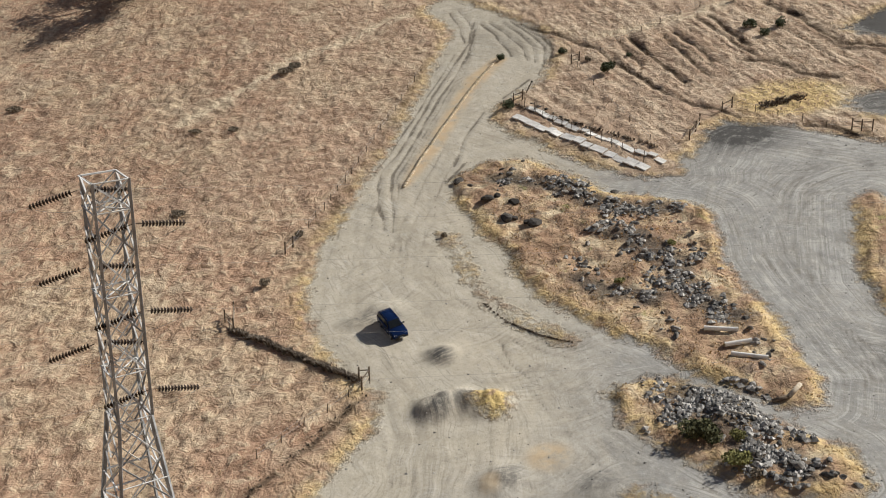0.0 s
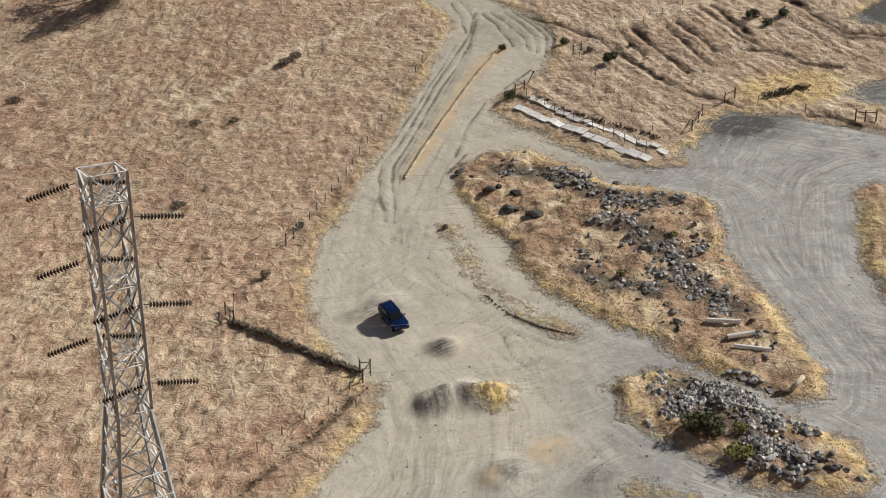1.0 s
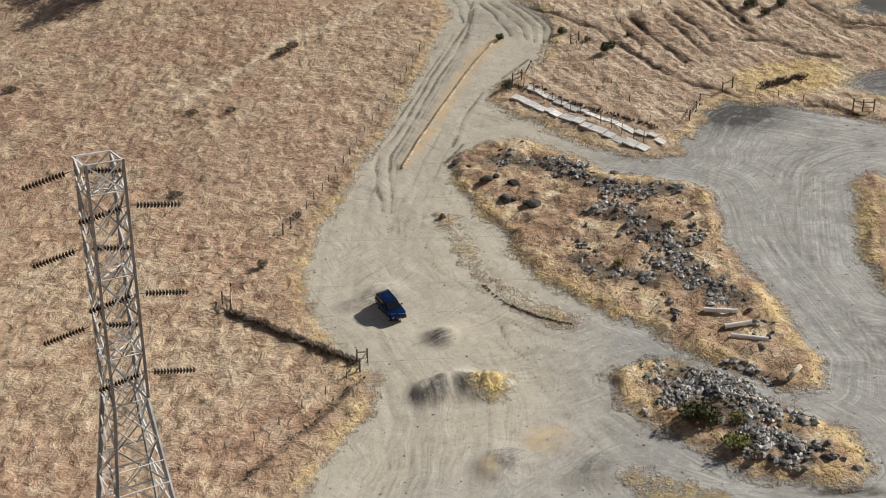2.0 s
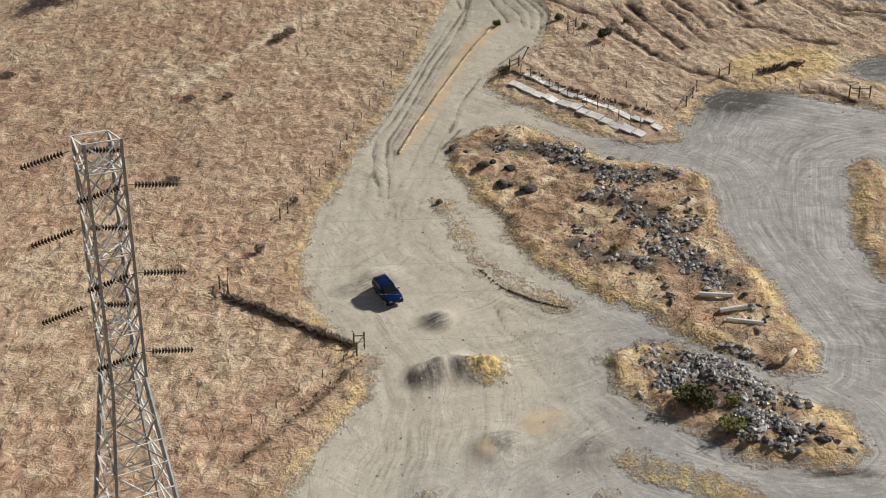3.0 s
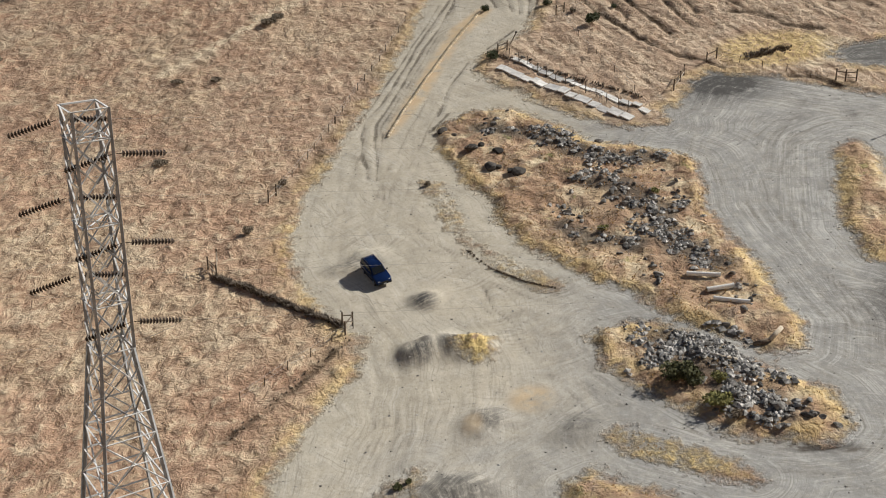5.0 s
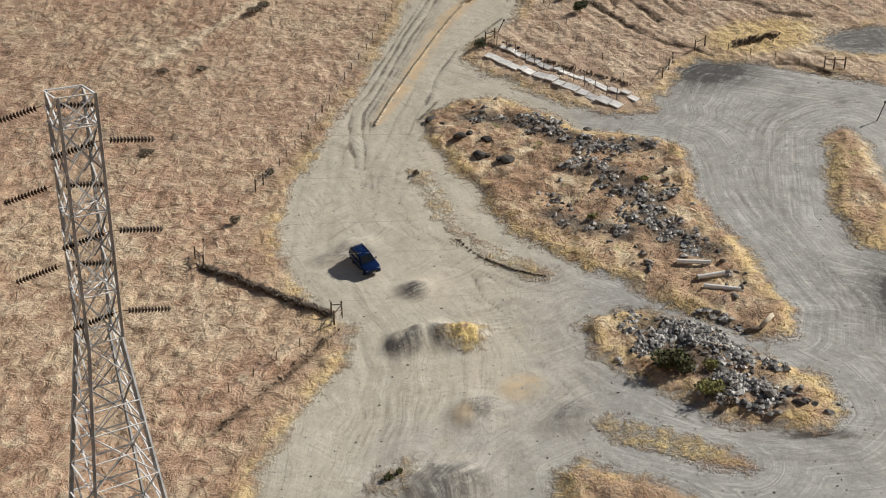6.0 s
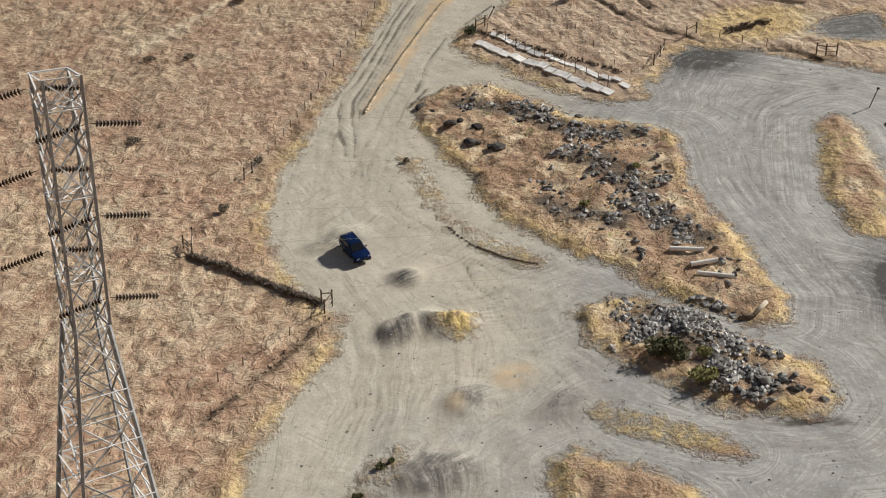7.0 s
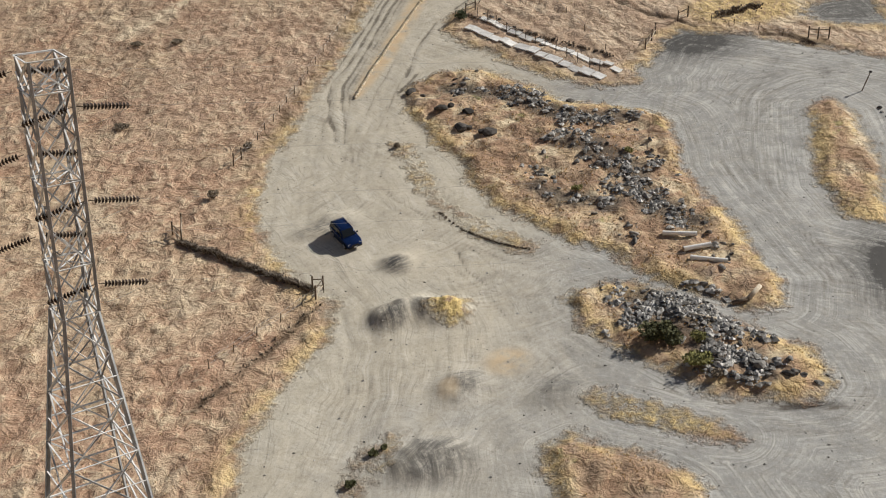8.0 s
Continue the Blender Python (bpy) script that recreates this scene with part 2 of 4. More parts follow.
EARTH = terrain_material()
GALV = plain("galvanised_steel", (0.46, 0.465, 0.465), (0.62, 0.625, 0.62), 1.2, 0.7, 0.0, 0.0, island=0.25)
# same steel made darker: shade on legs and some bars put into the colour
GALV_SHADE = plain("galvanised_steel_shaded", (0.20, 0.205, 0.21), (0.30, 0.305, 0.31), 1.0, 0.7, 0.0, 0.0)
PORCELAIN = plain("brown_porcelain", (0.030, 0.022, 0.018), (0.055, 0.040, 0.032), 4, 0.25, 0.0, 0.0)
CABLE = plain("aluminium_cable", (0.42, 0.41, 0.39), (0.52, 0.51, 0.49), 2, 0.6, 0.2, 0.0)
ROCK = plain("dark_rock", (0.085, 0.080, 0.074), (0.29, 0.275, 0.255), 1.6, 0.9, 0, 0.05, rnd=1.4)
RUBBLE = plain("rubble_stone", (0.11, 0.104, 0.096), (0.42, 0.405, 0.38), 2.2, 0.9, 0, 0.03, island=1.4)
BASALT = plain("black_rock", (0.040, 0.036, 0.033), (0.085, 0.075, 0.066), 1.5, 0.9, 0, 0.05, rnd=0.6)
CONCRETE = plain("broken_concrete", (0.56, 0.545, 0.52), (0.72, 0.705, 0.675), 1.1, 0.9, 0, 0.02, rnd=0.25)
PIPE = plain("pale_concrete_pipe", (0.66, 0.65, 0.62), (0.78, 0.77, 0.74), 2.0, 0.8, 0, 0.01)
WOOD = plain("weathered_timber", (0.10, 0.075, 0.055), (0.17, 0.135, 0.10), 5, 0.9, 0, 0.01, rnd=0.4)
WOOD_PALE = plain("sawn_timber", (0.38, 0.32, 0.24), (0.50, 0.43, 0.34), 5, 0.9, 0, 0.01)
LEAF_DK = plain("dark_leaf", (0.030, 0.040, 0.016), (0.060, 0.070, 0.028), 3, 0.75, 0, 0, island=0.8)
LEAF_GR = plain("olive_leaf", (0.048, 0.052, 0.022), (0.105, 0.105, 0.045), 3, 0.75, 0, 0, island=0.7)
LEAF_YEL = plain("yellow_green_leaf", (0.13, 0.13, 0.04), (0.22, 0.205, 0.07), 3, 0.75, 0, 0, island=0.6)
LEAF_GREY = plain("grey_brush", (0.13, 0.105, 0.075), (0.19, 0.155, 0.115), 3, 0.85, 0, 0, island=0.7)
BRUSH = plain("dry_brush", (0.14, 0.112, 0.088), (0.25, 0.21, 0.17), 3, 0.9, 0, 0, island=0.9)
STRAW = plain("dry_grass_blade", (0.48, 0.36, 0.22), (0.66, 0.52, 0.34), 2, 0.8, 0, 0, island=0.8)
RUST = plain("orange_weed", (0.42, 0.27, 0.12), (0.62, 0.43, 0.20), 2, 0.85, 0, 0, island=0.9)
BAG = plain("pale_sandbag", (0.50, 0.42, 0.30), (0.64, 0.56, 0.43), 4, 0.9, 0, 0.01, rnd=0.4)
PAINT = plain("blue_car_paint", (0.006, 0.018, 0.070), (0.008, 0.023, 0.085), 1, 0.22, 0.35, 0)
GLASS = plain("dark_car_glass", (0.010, 0.012, 0.014), (0.014, 0.016, 0.018), 1, 0.06, 0, 0)
RUBBER = plain("tyre_rubber", (0.016, 0.016, 0.016), (0.03, 0.028, 0.026), 6, 0.85, 0, 0)
ALLOY = plain("alloy_rim", (0.42, 0.42, 0.42), (0.5, 0.5, 0.5), 3, 0.35, 0.9, 0)
TRIM = plain("black_plastic_trim", (0.02, 0.02, 0.021), (0.03, 0.03, 0.03), 4, 0.6, 0, 0)
LAMP = plain("clear_lamp_lens", (0.62, 0.64, 0.66), (0.72, 0.74, 0.76), 3, 0.12, 0.2, 0)
RED = plain("red_lamp_lens", (0.30, 0.01, 0.01), (0.36, 0.015, 0.012), 3, 0.2, 0, 0)


# ---- mesh helpers ----
def mesh_from(name, bm, material, smooth=False):
    me = bpy.data.meshes.new(name)
    bm.to_mesh(me)
    bm.free()
    me.materials.append(material)
    if smooth:
        me.shade_smooth()
    return me


def part(name, bm, material, parent=None, label="", smooth=False):
    ob = new(name, mesh_from(name, bm, material, smooth))
    if parent is not None:
        ob.parent = parent
    return tagged(ob, label)


def box(bm, c, s, m=None, bevel=0.0):
    r = bmesh.ops.create_cube(bm, size=1.0, matrix=(m or Matrix()) @ Matrix.Translation(c) @ Matrix.Diagonal((*s, 1)))
    if bevel:
        es = {e for v in r["verts"] for e in v.link_edges}
        bmesh.ops.bevel(bm, geom=list(es), offset=bevel, segments=2, affect="EDGES")


def beam(bm, a, b, w, sides=4):
    a, b = Vector(a), Vector(b)
    d = b - a
    m = Matrix.Translation((a + b) / 2) @ d.to_track_quat("Z", "Y").to_matrix().to_4x4()
    if sides == 4:
        bmesh.ops.create_cube(bm, size=1.0, matrix=m @ Matrix.Diagonal((w, w, d.length, 1)))
    else:
        bmesh.ops.create_cone(bm, cap_ends=True, segments=sides, radius1=w / 2, radius2=w / 2, depth=d.length, matrix=m)


def empty(name, at, rz=0.0):
    ob = new(name)
    ob.matrix_world = pose(*at, 0, 0, rz)
    return ob


class Field:
    """Smooth random field over the plan."""

    def __init__(self, seed):
        self.g = np.random.RandomState(seed).rand(256, 256)

    def at(self, x, y, size):
        x, y = np.asarray(x, float), np.asarray(y, float)
        u, v = (0.83 * x - 0.56 * y) / size, (0.56 * x + 0.83 * y) / size
        i, j = np.floor(u).astype(int), np.floor(v).astype(int)
        a, b = u - i, v - j
        a, b = a * a * (3 - 2 * a), b * b * (3 - 2 * b)
        g = self.g
        p = lambda di, dj: g[(i + di) % 256, (j + dj) % 256]
        return (p(0, 0) * (1 - a) + p(1, 0) * a) * (1 - b) + (p(0, 1) * (1 - a) + p(1, 1) * a) * b - 0.5


FIELD = [Field(k) for k in range(6)]


def ramp(v, lo, hi):
    t = np.clip((np.asarray(v, float) - lo) / (hi - lo), 0, 1)
    return t * t * (3 - 2 * t)


def inside(poly, x, y):
    """Signed distance to a closed outline, positive inside."""
    x, y = np.asarray(x, float), np.asarray(y, float)
    best, odd = np.full(x.shape, 1e9), np.zeros(x.shape, bool)
    for (x0, y0), (x1, y1) in zip(poly, poly[1:] + poly[:1]):
        dx, dy = x1 - x0, y1 - y0
        t = np.clip(((x - x0) * dx + (y - y0) * dy) / (dx * dx + dy * dy + 1e-9), 0, 1)
        best = np.minimum(best, np.hypot(x - x0 - t * dx, y - y0 - t * dy))
        cross = ((y0 > y) != (y1 > y)) & (x < dx * (y - y0) / (dy + (1e-9 if dy == 0 else 0)) + x0)
        odd ^= cross
    return np.where(odd, best, -best)


# ---- the lie of the land ----
LOT_WEST = [(-3.2, 192.3), (-4.7, 190.0), (-2.7, 186.6), (-0.1, 182.2), (-1.5, 176.3), (-4.2, 166.8), (-7.7, 153.8), (-10.9, 142.5), (-13.2, 134.7), (-15.3, 127.9),
            (-16.1, 120.2), (-15.8, 113.4), (-14.1, 108.8), (-11.3, 103.7), (-9.0, 99.9), (-7.2, 97.4), (-7.7, 92.6), (-9.5, 89.0),
            (-11.3, 85.4), (-13.3, 80.3), (-13.9, 74.1), (-17.5, 63.4), (-19.6, 39.9)]
LOT_EAST = [(69.9, 39.9), (68.3, 76.6), (75.4, 121.2), (53.3, 137.2), (49.4, 139.6), (45.3, 142.1), (39.7, 145.1), (35.3, 146.8), (31.9, 144.9),
            (29.5, 138.8), (27.9, 138.7), (27.5, 134.5), (24.4, 134.4), (20.5, 135.6), (16.2, 140.3), (12.2, 144.4), (8.1, 149.2), (4.6, 154.0),
            (5.8, 157.7), (9.1, 161.0), (12.8, 164.2), (15.2, 172.6), (13.5, 178.9), (9.0, 184.6), (4.2, 189.7), (0.2, 193.5)]
LOT = LOT_WEST + LOT_EAST
ROCK_ISLAND = [(-0.4, 138.7), (0.6, 141.3), (4.2, 143.3), (9.3, 142.5), (14.6, 137.4), (18.1, 132.4), (22.6, 130.7), (26.8, 128.5), (29.2, 125.7),
               (29.2, 120.4), (28.7, 115.0), (29.7, 108.7), (30.9, 104.2), (31.8, 97.2), (32.8, 93.4), (31.6, 89.8), (29.1, 89.7), (26.4, 91.4),
               (24.3, 93.5), (21.3, 96.7), (18.4, 101.0), (15.9, 103.0), (14.0, 105.4), (12.0, 107.8), (8.8, 111.7), (6.7, 116.7), (5.7, 121.7),
               (2.6, 127.3), (0.3, 133.1)]
STRIP = [(-1.7, 127.0), (-0.0, 126.6), (1.5, 121.9), (2.4, 116.5), (3.5, 112.8), (6.3, 109.5), (9.5, 106.2), (12.1, 103.7), (11.5, 103.0),
         (8.3, 105.0), (5.1, 108.2), (2.9, 112.0), (1.3, 117.2), (-0.3, 122.4)]
RUBBLE_ISLAND = [(13.7, 94.0), (15.0, 95.6), (17.6, 96.0), (20.1, 95.4), (22.3, 93.8), (24.6, 90.4), (27.1, 88.1), (29.9, 86.1), (31.9, 83.5),
                 (32.6, 81.2), (32.4, 79.1), (31.1, 77.9), (28.5, 77.9), (26.1, 78.6), (23.3, 80.0), (21.5, 82.0), (19.3, 84.6), (16.4, 87.4),
                 (14.6, 90.5)]
STRAW_PATCH = [(13.7, 80.8), (14.6, 81.5), (17.5, 79.7), (20.3, 77.9), (22.4, 75.9), (23.6, 74.3), (21.4, 75.0), (17.9, 76.7), (15.1, 78.4)]
SOUTH_PATCH = [(9.5, 75.5), (11.9, 76.6), (14.6, 74.6), (18.3, 72.4), (20.2, 70.0), (21.2, 66.2), (13.2, 62.3), (8.3, 65.9), (9.8, 69.9)]
WEED_PATCH = [(-5.5, 73.8), (-4.1, 77.3), (-1.7, 78.2), (-1.3, 76.8), (-2.9, 74.6), (-4.2, 72.6)]
EAST_ISLAND = [(44.9, 125.2), (47.5, 126.4), (49.0, 123.2), (48.3, 115.8), (48.2, 111.1), (44.7, 101.1), (41.8, 103.3), (40.9, 108.8)]
HAY_PATCH = [(3.4 + (1.4 + 0.25 * (k % 3)) * math.cos(k * 0.628), 94.5 - 0.4 * math.cos(k * 0.628) + (2.1 + 0.3 * (k % 2)) * math.sin(k * 0.628)) for k in range(10)]
MEDIAN = [(-6.6, 139.0), (-5.4, 139.9), (-1.9, 147.8), (2.8, 162.6), (7.9, 171.5), (6.6, 172.9), (2.0, 166.9), (-2.3, 154.1), (-5.5, 144.3)]
FAR_YARD = [(50.7, 148.1), (53.9, 150.7), (59.9, 151.9), (61.4, 142.7), (52.6, 145.4)]
FAR_LANE = [(56.7, 170.0), (64.1, 175.0), (76.8, 178.9), (77.5, 172.4), (61.7, 167.1), (58.6, 168.3)]
ISLANDS = [ROCK_ISLAND, STRIP, RUBBLE_ISLAND, STRAW_PATCH, SOUTH_PATCH, WEED_PATCH, EAST_ISLAND, HAY_PATCH]
# heaps of earth: x, y, radius along, radius across, height
HEAPS = [(-9.5, 110.7, 2.37, 1.11, 0.48), (-7.5, 113.1, 2.17, 1.15, 0.42), (-1.4, 103.5, 1.65, 1.40, 0.56), (-2.0, 94.7, 1.75, 1.95, 1.07), (0.2, 95.3, 1.69, 1.99, 1.02), (23.9, 90.2, 2.31, 2.53, 0.45),
         (3.1, 94.6, 2.03, 1.78, 1.19), (3.6, 84.0, 1.74, 1.9, 0.55), (8.0, 86.4, 2.53, 1.59, 0.15), (11.6, 81.6, 2.31, 1.35, 0.40), (1.1, 75.7, 3.48, 2.17, 0.80)]


def slope(x, y):
    """The broad hillside, rising gently away and to the east."""
    xe = 77.6 * np.tanh(np.asarray(x, float) / 77.6)
    v = (np.asarray(y, float) - 103.5) / 41.4
    v = np.where(v > 2.4, 2.4 + 0.8 * np.tanh((v - 2.4) / 0.8), v)
    return 0.12 * xe + 6.625 * v + 1.656 * np.where(v > 0, v, 0.5 * v) ** 2


TRACKS = []


def track(width, tint, depth, points):
    """A wheel rut or washed-out gully along a bent line."""
    px, py = [p[0] for p in points], [p[1] for p in points]
    TRACKS.append((width, tint, depth, points, min(px) - 3, max(px) + 3, min(py) - 3, max(py) + 3))


# ruts of the two tracks beside the sandbags
track(0.33, 1.15, 0.12, [(-8.0, 129.5), (-9.2, 135.2), (-9.6, 139.8), (-9.2, 143.8), (-7.6, 147.4), (-5.8, 152.9), (-3.8, 159.8), (-1.8, 166.4), (0.5, 172.6), (2.3, 177.7), (3.2, 184.2)])
track(0.33, 1.15, 0.12, [(-7.1, 128.8), (-7.4, 133.4), (-8.0, 138.7), (-7.7, 142.8), (-5.9, 148.2), (-4.8, 152.1), (-2.9, 159.0), (-1.1, 164.3), (0.8, 169.7), (2.2, 174.3), (3.4, 181.9)])
track(0.30, 1.05, 0.06, [(-10.2, 143.1), (-5.9, 155.9), (-3.6, 163.0), (0.2, 174.7)])
track(0.33, 1.15, 0.15, [(4.2, 156.6), (3.1, 153.8), (1.6, 150.5), (0.7, 146.0), (-0.1, 142.8)])
track(0.33, 1.15, 0.06, [(1.2, 143.0), (-1.0, 139.1)])
track(0.33, 1.15, 0.08, [(10.8, 164.3), (6.9, 159.8)])
# churned ground where the tracks meet at the top
track(0.33, 1.15, 0.12, [(1.0, 189.0), (2.4, 184.3), (3.3, 180.1)])
track(0.33, 1.15, 0.15, [(4.1, 183.6), (6.6, 179.2), (8.5, 172.0)])
track(0.33, 1.15, 0.15, [(5.6, 183.5), (8.4, 179.2), (10.3, 174.7), (10.9, 170.2)])
track(0.33, 1.15, 0.15, [(7.6, 183.1), (10.5, 178.7), (12.0, 174.4), (12.1, 169.4)])
track(0.33, 1.15, 0.15, [(8.9, 183.3), (12.2, 178.2), (13.6, 173.9), (13.5, 169.0)])
track(0.33, 1.15, 0.12, [(10.7, 182.0), (13.6, 177.2), (14.8, 172.7), (14.1, 168.2)])
track(0.33, 1.15, 0.08, [(-0.4, 188.5), (1.0, 182.5), (1.6, 177.8)])
# wheel marks on the wide yard
track(0.25, 0.6, 0.06, [(-3.3, 140.7), (-3.4, 133.9), (-2.6, 129.7)])
track(0.25, 0.6, 0.06, [(-1.8, 134.9), (-1.4, 130.8), (-0.0, 127.9)])
track(0.22, 0.55, 0.05, [(-7.3, 103.0), (-5.9, 99.3), (-4.6, 95.3), (-4.1, 92.9), (-3.1, 91.4), (-0.8, 90.2)])
track(0.22, 0.35, 0.05, [(-8.4, 102.3), (-6.5, 99.0), (-5.6, 96.3), (-5.0, 93.4)])
track(0.20, 0.8, 0.06, [(6.4, 99.6), (6.9, 97.7), (7.8, 95.7)])
track(0.22, 0.6, 0.06, [(13.0, 95.9), (14.1, 90.5), (16.3, 87.0), (19.2, 84.2)])
track(0.25, 0.8, 0.08, [(14.4, 102.6), (17.1, 101.4), (19.3, 99.4), (21.5, 96.4)])
track(0.35, 0.9, 0.08, [(26.2, 77.3), (28.6, 76.5), (32.0, 76.5)])
# ruts swinging past the gate, and wandering marks on the yard
track(0.32, 0.70, 0.07, [(-12.6, 108.5), (-8.8, 102.7), (-6.4, 96.8), (-5.4, 91.6), (-5.8, 84.0)])
track(0.32, 0.70, 0.07, [(-10.8, 108.2), (-7.1, 103.0), (-4.5, 97.8), (-3.5, 92.5), (-3.7, 85.0)])
track(0.26, 0.85, 0.06, [(4.1, 105.2), (5.5, 100.6), (7.3, 96.9), (8.4, 95.4)])
track(0.26, 0.80, 0.06, [(11.6, 96.8), (13.0, 92.1), (15.0, 88.2), (18.6, 83.6)])
track(0.34, 1.10, 0.12, [(25.7, 78.1), (28.3, 76.9), (32.8, 76.1)])
# long sweeping wheel marks, in pairs
wheels = random.Random(77)
ROUTES = ([(-10.8, 136.5), (-11.2, 123.8), (-11.5, 110.8), (-7.9, 103.3), (-4.9, 95.3), (-2.9, 85.5), (-4.0, 73.7)],
          [(-0.5, 148.8), (-5.3, 129.3), (-4.5, 116.6), (0.5, 109.5), (5.4, 101.5), (9.2, 92.4), (14.2, 82.4), (22.8, 73.2)],
          [(-5.3, 134.3), (-7.6, 118.3), (-2.1, 110.6), (4.9, 104.6), (12.5, 98.3), (19.7, 95.8), (26.1, 91.0), (33.5, 85.7)],
          [(3.0, 148.3), (10.5, 147.7), (16.0, 142.5), (21.2, 135.8), (29.1, 133.3), (39.6, 133.3), (51.5, 132.2)],
          [(43.8, 137.2), (37.4, 127.2), (33.5, 115.3), (34.0, 102.6), (36.2, 91.1), (38.9, 80.6), (37.7, 71.8)],
          [(10.7, 91.6), (11.9, 85.2), (17.4, 80.8), (24.4, 76.4), (35.1, 74.4), (42.0, 78.6)])
for route in ROUTES:
    for _ in range(4):
        off = wheels.uniform(-2.6, 2.6)
        for side in (-0.8, 0.8):
            track(wheels.uniform(0.26, 0.36), wheels.uniform(0.50, 0.82), 0.03,
                  [(x + off + side + wheels.uniform(-0.5, 0.5), y + 0.4 * off) for x, y in route[wheels.randrange(2):len(route) - wheels.randrange(2)]])
for _ in range(7):
    off = wheels.uniform(-2.4, 2.2)
    track(0.34, wheels.uniform(0.55, 0.9), 0.05, [(-8.5 + off, 135.0), (-8.7 + off, 141.6), (-5.5 + off, 152.0), (-2.2 + off, 163.2), (1.4 + off * 0.6, 174.0)])
# gullies and a worn path on the eastern hillside
track(0.47, 1.44, 0.43, [(11.9, 180.5), (15.9, 177.2), (20.8, 171.6), (24.0, 164.9), (27.1, 159.2), (29.7, 154.3), (33.6, 150.7), (37.2, 147.7)])
track(0.53, 1.61, 0.64, [(26.3, 173.9), (28.4, 168.2), (29.8, 164.0), (32.1, 158.9)])
track(0.45, 1.36, 0.57, [(31.1, 172.8), (32.8, 168.0), (34.3, 163.4), (35.9, 159.4)])
track(0.45, 1.36, 0.57, [(36.8, 177.7), (39.2, 172.6), (41.3, 166.9), (43.7, 162.2), (47.1, 159.0), (50.8, 155.8)])
track(0.64, 1.53, 0.64, [(47.9, 180.8), (51.1, 176.5), (53.6, 170.6), (55.6, 166.3), (60.9, 164.1)])
track(0.59, 1.70, 0.64, [(41.3, 163.2), (44.9, 162.4), (48.2, 157.6), (52.3, 156.0)])
track(0.53, 1.53, 0.64, [(39.0, 178.1), (41.0, 171.4), (42.5, 167.1)])
track(0.38, 1.19, 0.49, [(23.9, 174.4), (25.5, 169.7), (26.7, 164.3)])
track(0.40, 1.19, 0.49, [(32.9, 174.1), (35.3, 169.1), (36.7, 163.8)])
track(0.71, 1.70, 0.49, [(44.8, 144.2), (47.2, 143.0), (49.8, 140.3)])
track(0.82, 1.27, 0.29, [(53.2, 168.9), (55.5, 164.5), (60.4, 162.4)])
gully = random.Random(14)
for k in range(34):
    gx, gy = 18.3 + k * 1.1 + gully.uniform(-1, 1), 173 - k * 0.12 + gully.uniform(-5, 3)
    run = gully.uniform(7, 17)
    track(gully.uniform(0.12, 0.24), gully.uniform(0.6, 1.3), gully.uniform(0.08, 0.25),
          [(gx, gy), (gx + run * 0.20, gy - run * 0.4), (gx + run * 0.36, gy - run * 0.75), (gx + run * 0.52, gy - run)])
# brown growth beside the fences
track(1.5, 0.66, 0.0, [(-17.1, 128.5), (-12.7, 140.8), (-9.8, 151.0), (-6.4, 162.9), (-4.8, 171.3)])
track(0.75, 0.95, 0.04, [(-8.6, 97.8), (-12.7, 91.3), (-17.9, 84.9)])
PATHS = [[(47.2, 146.0), (50.5, 147.7), (52.2, 151.3), (54.8, 151.6)], [(48.8, 126.3), (48.7, 120.6), (48.4, 114.0), (48.5, 111.6)], [(21.1, 175.1), (28.3, 176.1), (35.3, 178.1), (41.7, 181.2)], [(-40.5, 161.8), (-35.2, 167.3), (-25.5, 179.3), (-18.5, 182.2), (-7.9, 189.1)]]


def along(x, y, points):
    """Distance to a bent line."""
    best = np.full(np.shape(x), 1e9)
    for (x0, y0), (x1, y1) in zip(points, points[1:]):
        dx, dy = x1 - x0, y1 - y0
        t = np.clip(((x - x0) * dx + (y - y0) * dy) / (dx * dx + dy * dy), 0, 1)
        best = np.minimum(best, np.hypot(x - x0 - t * dx, y - y0 - t * dy))
    return best


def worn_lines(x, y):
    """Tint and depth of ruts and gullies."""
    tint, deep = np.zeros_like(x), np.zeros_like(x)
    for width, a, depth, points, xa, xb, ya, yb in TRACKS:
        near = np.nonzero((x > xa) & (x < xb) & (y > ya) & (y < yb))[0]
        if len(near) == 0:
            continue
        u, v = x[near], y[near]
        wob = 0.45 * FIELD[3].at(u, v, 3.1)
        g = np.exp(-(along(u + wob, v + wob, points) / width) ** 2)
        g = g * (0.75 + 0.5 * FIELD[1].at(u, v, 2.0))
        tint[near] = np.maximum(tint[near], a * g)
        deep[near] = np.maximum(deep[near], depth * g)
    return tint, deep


def bare_ground(x, y):
    zone = np.maximum(inside(LOT, x, y), np.maximum(inside(FAR_YARD, x, y), inside(FAR_LANE, x, y)))
    for p in ISLANDS:
        # thin growth never covers the earth fully on the small patches
        least = 0.30 if p is STRIP else -0.05 if p in (STRAW_PATCH, WEED_PATCH) else -50.0
        zone = np.minimum(zone, np.maximum(-inside(p, x, y), least))
    return zone


